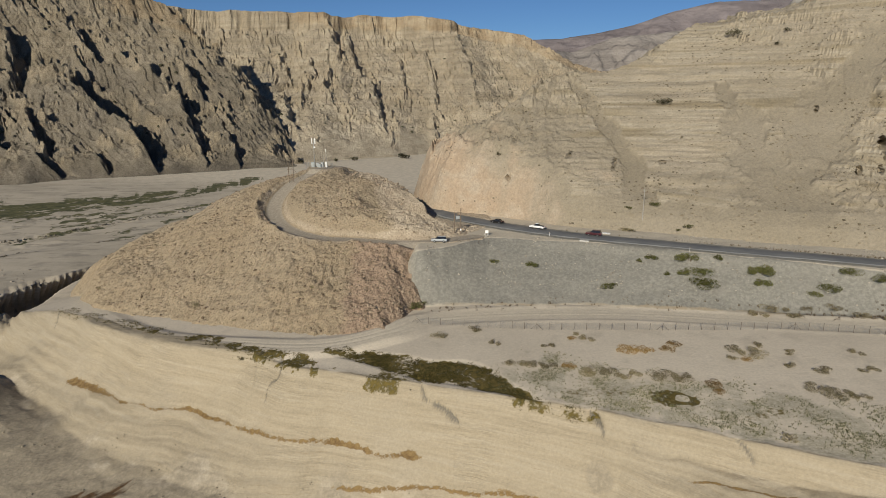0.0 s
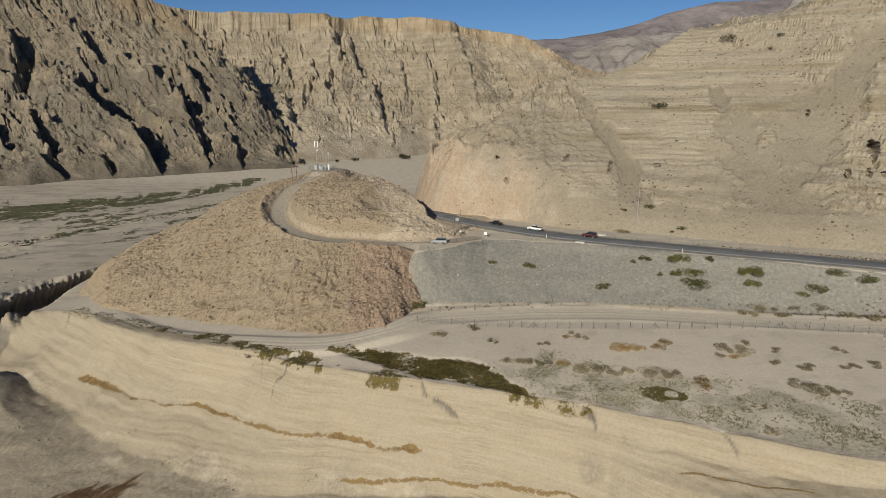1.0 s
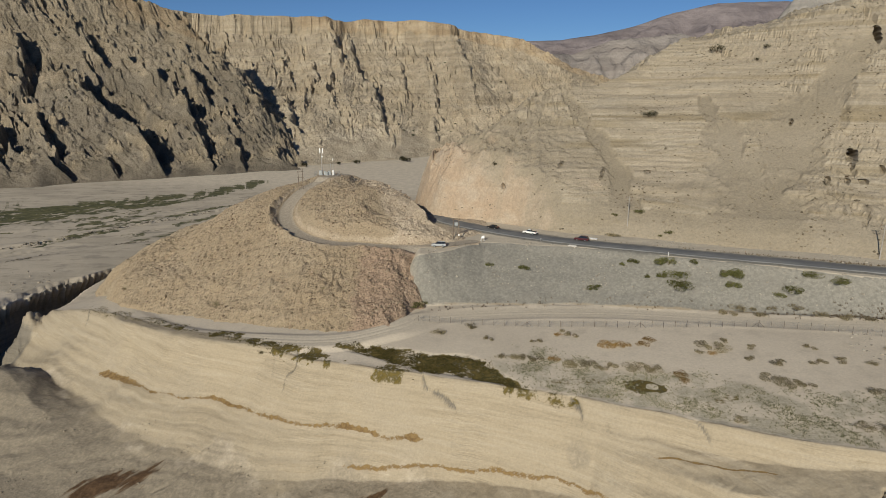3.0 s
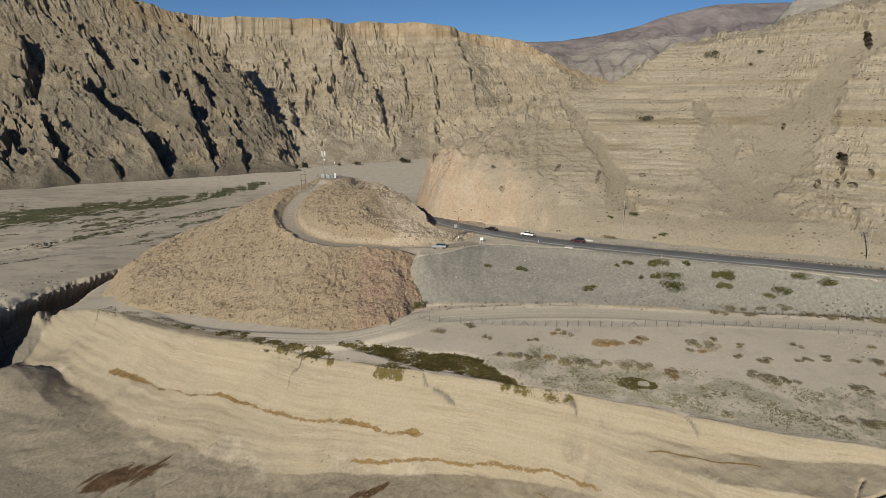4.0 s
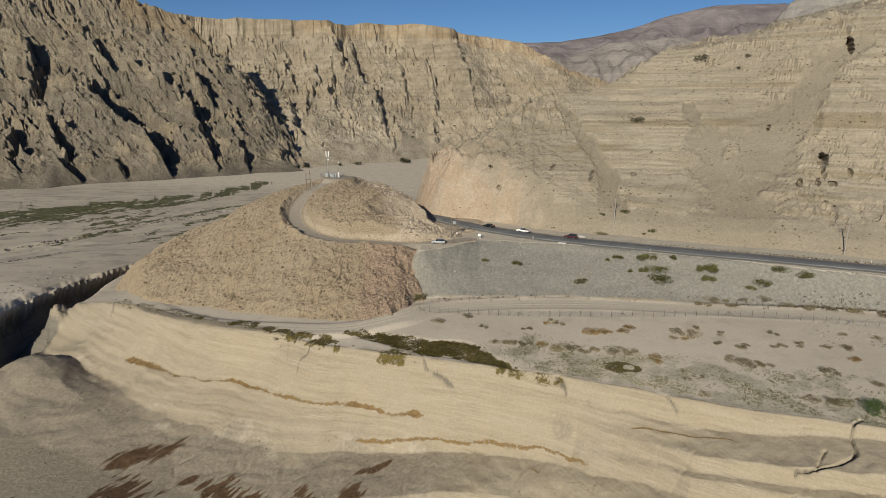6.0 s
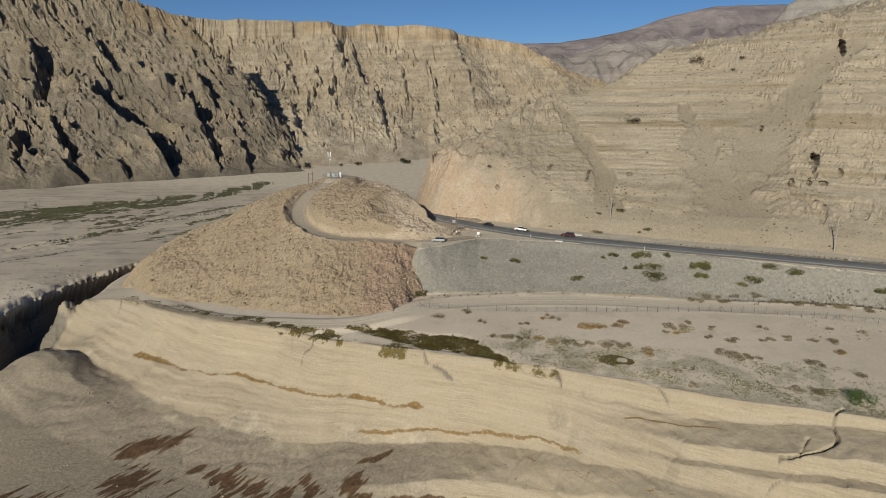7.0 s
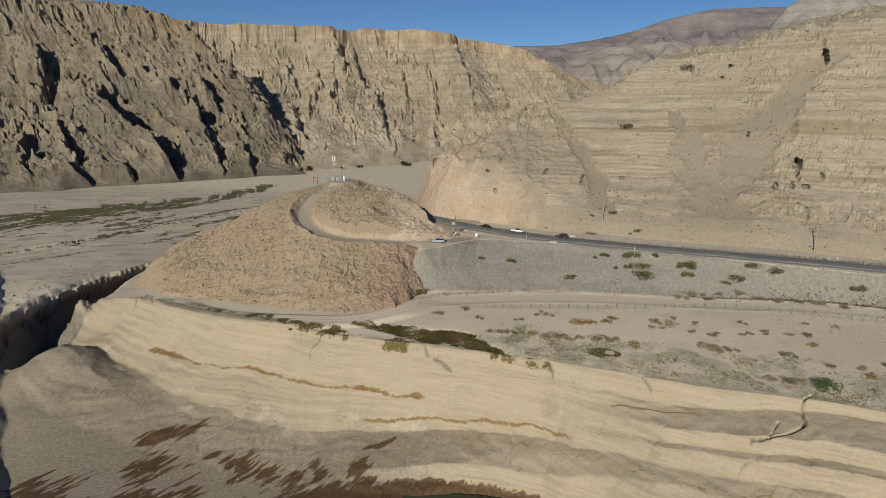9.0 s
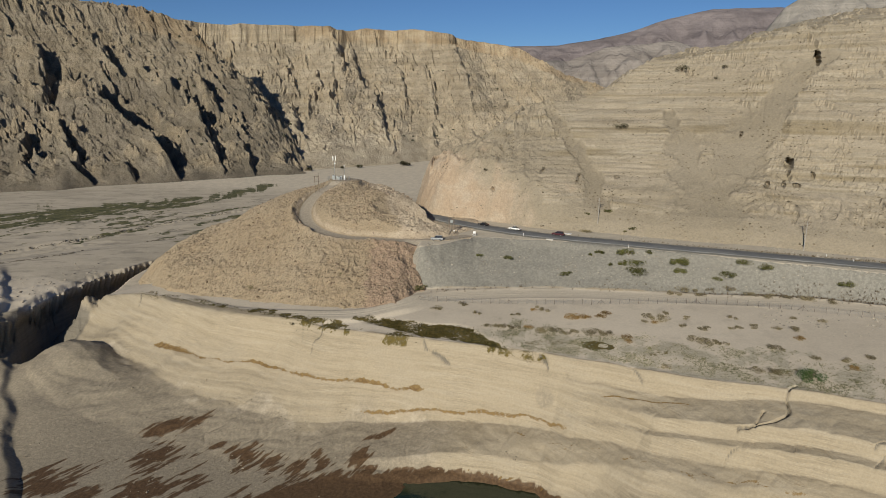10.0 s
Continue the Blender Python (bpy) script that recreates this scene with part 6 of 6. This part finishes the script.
slab(51.8, 187.4, -26, 3.6, 1.5, "whitewashed concrete culvert cover at the roadside")
slab(43.0, 177.0, -26, 2.6, 1.2, "grey concrete culvert cover at the roadside")


def signboard(x, y, turn):
    s = thing("signboard", "small white signboard on leaning legs", "sign")
    part("panel", box(bmesh.new(), 0, 0, 1.55, 1.0, 0.05, 0.9, 0.01), WHITE, s)
    for i in (-0.45, 0.45):
        part("leg", rod(bmesh.new(), (i, 0.02, -0.2), (i, 0.02, 2.0), 0.035, None, 6), WHITE, s)
        part("stay", rod(bmesh.new(), (i, 0.02, 1.5), (i - 0.5, 0.7, -0.1), 0.03, None, 6), WHITE, s)
    s.location, s.rotation_euler = (x, y, land(x, y)), (0, 0, radians(turn))


signboard(13.8, 184.2, -10)


def marker(x, y, material, label):
    s = thing("marker_post", label, "post", "marker posts along the road")
    part("shaft", rod(bmesh.new(), (0, 0, -0.3), (0, 0, 1.15), 0.07, 0.06, 8), material, s)
    part("cap", rod(bmesh.new(), (0, 0, 1.15), (0, 0, 1.3), 0.075, 0.03, 8), ORANGE, s)
    s.location = (x, y, land(x, y))


marker(94.2, 165.4, WOOD, "dark marker post on the road shoulder")
for _mx, _my in ((139.5, 143.8), (134.6, 150.6), (33.5, 183.5), (70, 164.6)):
    marker(_mx, _my, WHITE, "white marker post on the road shoulder")


# ---- cars ----
GLASS = plain("tinted_glass", (0.015, 0.017, 0.02), 0.08, 0, 0.02, 1, 0.6)
TYRE = plain("tyre_rubber", (0.018, 0.018, 0.018), 0.9, 0, 0.1, 0.2)
RIM = plain("alloy_rim", (0.45, 0.45, 0.46), 0.35, 0.8, 0.05, 0.2)
LAMP = plain("headlamp_lens", (0.6, 0.6, 0.6), 0.15, 0.2, 0.03, 0.3)
TAIL = plain("tail_lamp", (0.35, 0.02, 0.02), 0.2, 0, 0.05, 0.3)
TRIM = plain("black_trim", (0.03, 0.03, 0.03), 0.6, 0, 0.05, 0.3)


def loft(profile, widths, bevel):
    """A closed side profile (x, z) drawn out to half widths by height."""
    bm = bmesh.new()
    left = [bm.verts.new((x, -np.interp(z, *widths), z)) for x, z in profile]
    right = [bm.verts.new((x, np.interp(z, *widths), z)) for x, z in profile]
    bm.faces.new(left)
    bm.faces.new(right[::-1])
    n = len(profile)
    for i in range(n):
        bm.faces.new((left[i], right[i], right[(i + 1) % n], left[(i + 1) % n]))
    bmesh.ops.recalc_face_normals(bm, faces=bm.faces)
    bmesh.ops.bevel(bm, geom=list(bm.edges), offset=bevel, segments=2, affect="EDGES")
    return bm


def paint(name, colour):
    m = Shader(name, 0.3, 0.5)
    m.bsdf.inputs["Coat Weight"].default_value = 0.5
    return m.done(m.shade(m.noise(1.2, 3), m.mix(0.0, colour, colour), 0.94, 1.05))


def car(kind, colour, x, y, turn, label, z=None):
    c = thing("car" if kind != "pickup" else "pickup_truck", label, "car" if kind != "pickup" else "truck", "cars on the road and the shoulder")
    body_paint = paint("paint_" + label.split()[0], colour)
    if kind == "sedan":
        ln, base = 4.7, 2.75
        lower = [(-2.35, 0.35), (2.3, 0.35), (2.35, 0.62), (2.2, 0.80), (1.0, 0.95), (-1.7, 0.98), (-2.3, 0.95), (-2.38, 0.6)]
        cabin = [(-1.75, 0.95), (1.05, 0.93), (0.35, 1.40), (-0.1, 1.47), (-0.9, 1.45)]
    elif kind == "pickup":
        ln, base = 5.2, 3.1
        lower = [(-2.6, 0.5), (2.55, 0.45), (2.6, 0.85), (2.5, 1.02), (1.15, 1.12), (-0.35, 1.12), (-2.6, 1.12), (-2.62, 0.8)]
        cabin = [(-0.55, 1.1), (1.2, 1.1), (0.55, 1.68), (0.2, 1.76), (-0.35, 1.74)]
    else:
        ln, base = 4.8, 2.8
        lower = [(-2.4, 0.42), (2.35, 0.42), (2.42, 0.8), (2.25, 1.0), (1.15, 1.12), (-2.35, 1.14), (-2.42, 0.7)]
        cabin = [(-2.3, 1.1), (1.2, 1.1), (0.5, 1.68), (0.1, 1.80), (-1.95, 1.78)]
    wide = ([0.3, 0.7, 1.1, 1.9], [0.86, 0.93, 0.86, 0.64])
    body = part("body", loft(lower, wide, 0.07), body_paint, c)
    part("window_band", loft(cabin, ([0.9, 1.9], [0.82, 0.60]), 0.05), GLASS, body, "dark tinted windows")
    top = max(p[1] for p in cabin)
    xs = [p[0] for p in cabin if p[1] > top - 0.12]
    part("roof", box(bmesh.new(), (min(xs) + max(xs)) / 2, 0, top, max(xs) - min(xs) + 0.3, 1.24, 0.07, 0.03), body_paint, body)
    for s in (-1, 1):
        part("headlight", box(bmesh.new(), ln / 2 - 0.08, 0.62 * s, lower[2][1], 0.16, 0.36, 0.16, 0.03), LAMP, body)
        part("tail_light", box(bmesh.new(), -ln / 2 + 0.04, 0.68 * s, lower[-1][1] + 0.2, 0.12, 0.26, 0.22, 0.03), TAIL, body)
        part("mirror", box(bmesh.new(), 0.85, 0.98 * s, lower[4][1] + 0.08, 0.14, 0.2, 0.14, 0.03), body_paint, body)
    part("front_bumper", box(bmesh.new(), ln / 2 - 0.03, 0, 0.5, 0.2, 1.6, 0.24, 0.05), TRIM if kind == "suv" else body_paint, c)
    part("rear_bumper", box(bmesh.new(), -ln / 2 + 0.02, 0, 0.52, 0.2, 1.6, 0.24, 0.05), TRIM, c)
    if kind == "pickup":
        part("load_bed", box(bmesh.new(), -1.55, 0, 1.10, 1.9, 1.5, 0.08, 0.02), TRIM, c, "dark open load bed")
    for fx in (base / 2 - 0.05, -base / 2 + 0.02):
        for s in (-1, 1):
            w = part("wheel", rod(bmesh.new(), (fx, 0.70 * s, 0.35), (fx, 0.92 * s, 0.35), 0.35, None, 20), TYRE, c)
            part("rim", rod(bmesh.new(), (fx, 0.86 * s, 0.35), (fx, 0.935 * s, 0.35), 0.22, 0.20, 14), RIM, w)
    h = land(x, y) if z is None else z
    c.location, c.rotation_euler = (x, y, h), (0, 0, radians(turn))
    return c


car("suv", (0.33, 0.34, 0.35), -1.2, 175.6, 176, "silver estate car parked on the dirt track")
for _kind, _col, _s, _lab in (("sedan", (0.012, 0.012, 0.014), (17.6, 201.2), "black saloon car on the asphalt road"), ("pickup", (0.72, 0.72, 0.70), (30.2, 192.2), "white pickup truck on the asphalt road"),
                              ("suv", (0.06, 0.010, 0.014), (46.5, 181.8), "dark maroon estate car on the asphalt road")):
    _d, _sd, _w, (_rz,) = along(np.array([_s[0]]), np.array([_s[1]]), ROAD)
    _i = int(np.argmin(np.hypot(ROAD[:, 0] - _s[0], ROAD[:, 1] - _s[1])))
    _t = ROAD[_i + 1] - ROAD[_i - 1]
    _t /= np.hypot(_t[0], _t[1])
    car(_kind, _col, _s[0] + _t[1] * 1.7, _s[1] - _t[0] * 1.7, math.degrees(math.atan2(_t[1], _t[0])), _lab, float(_rz[0]) + 0.03)
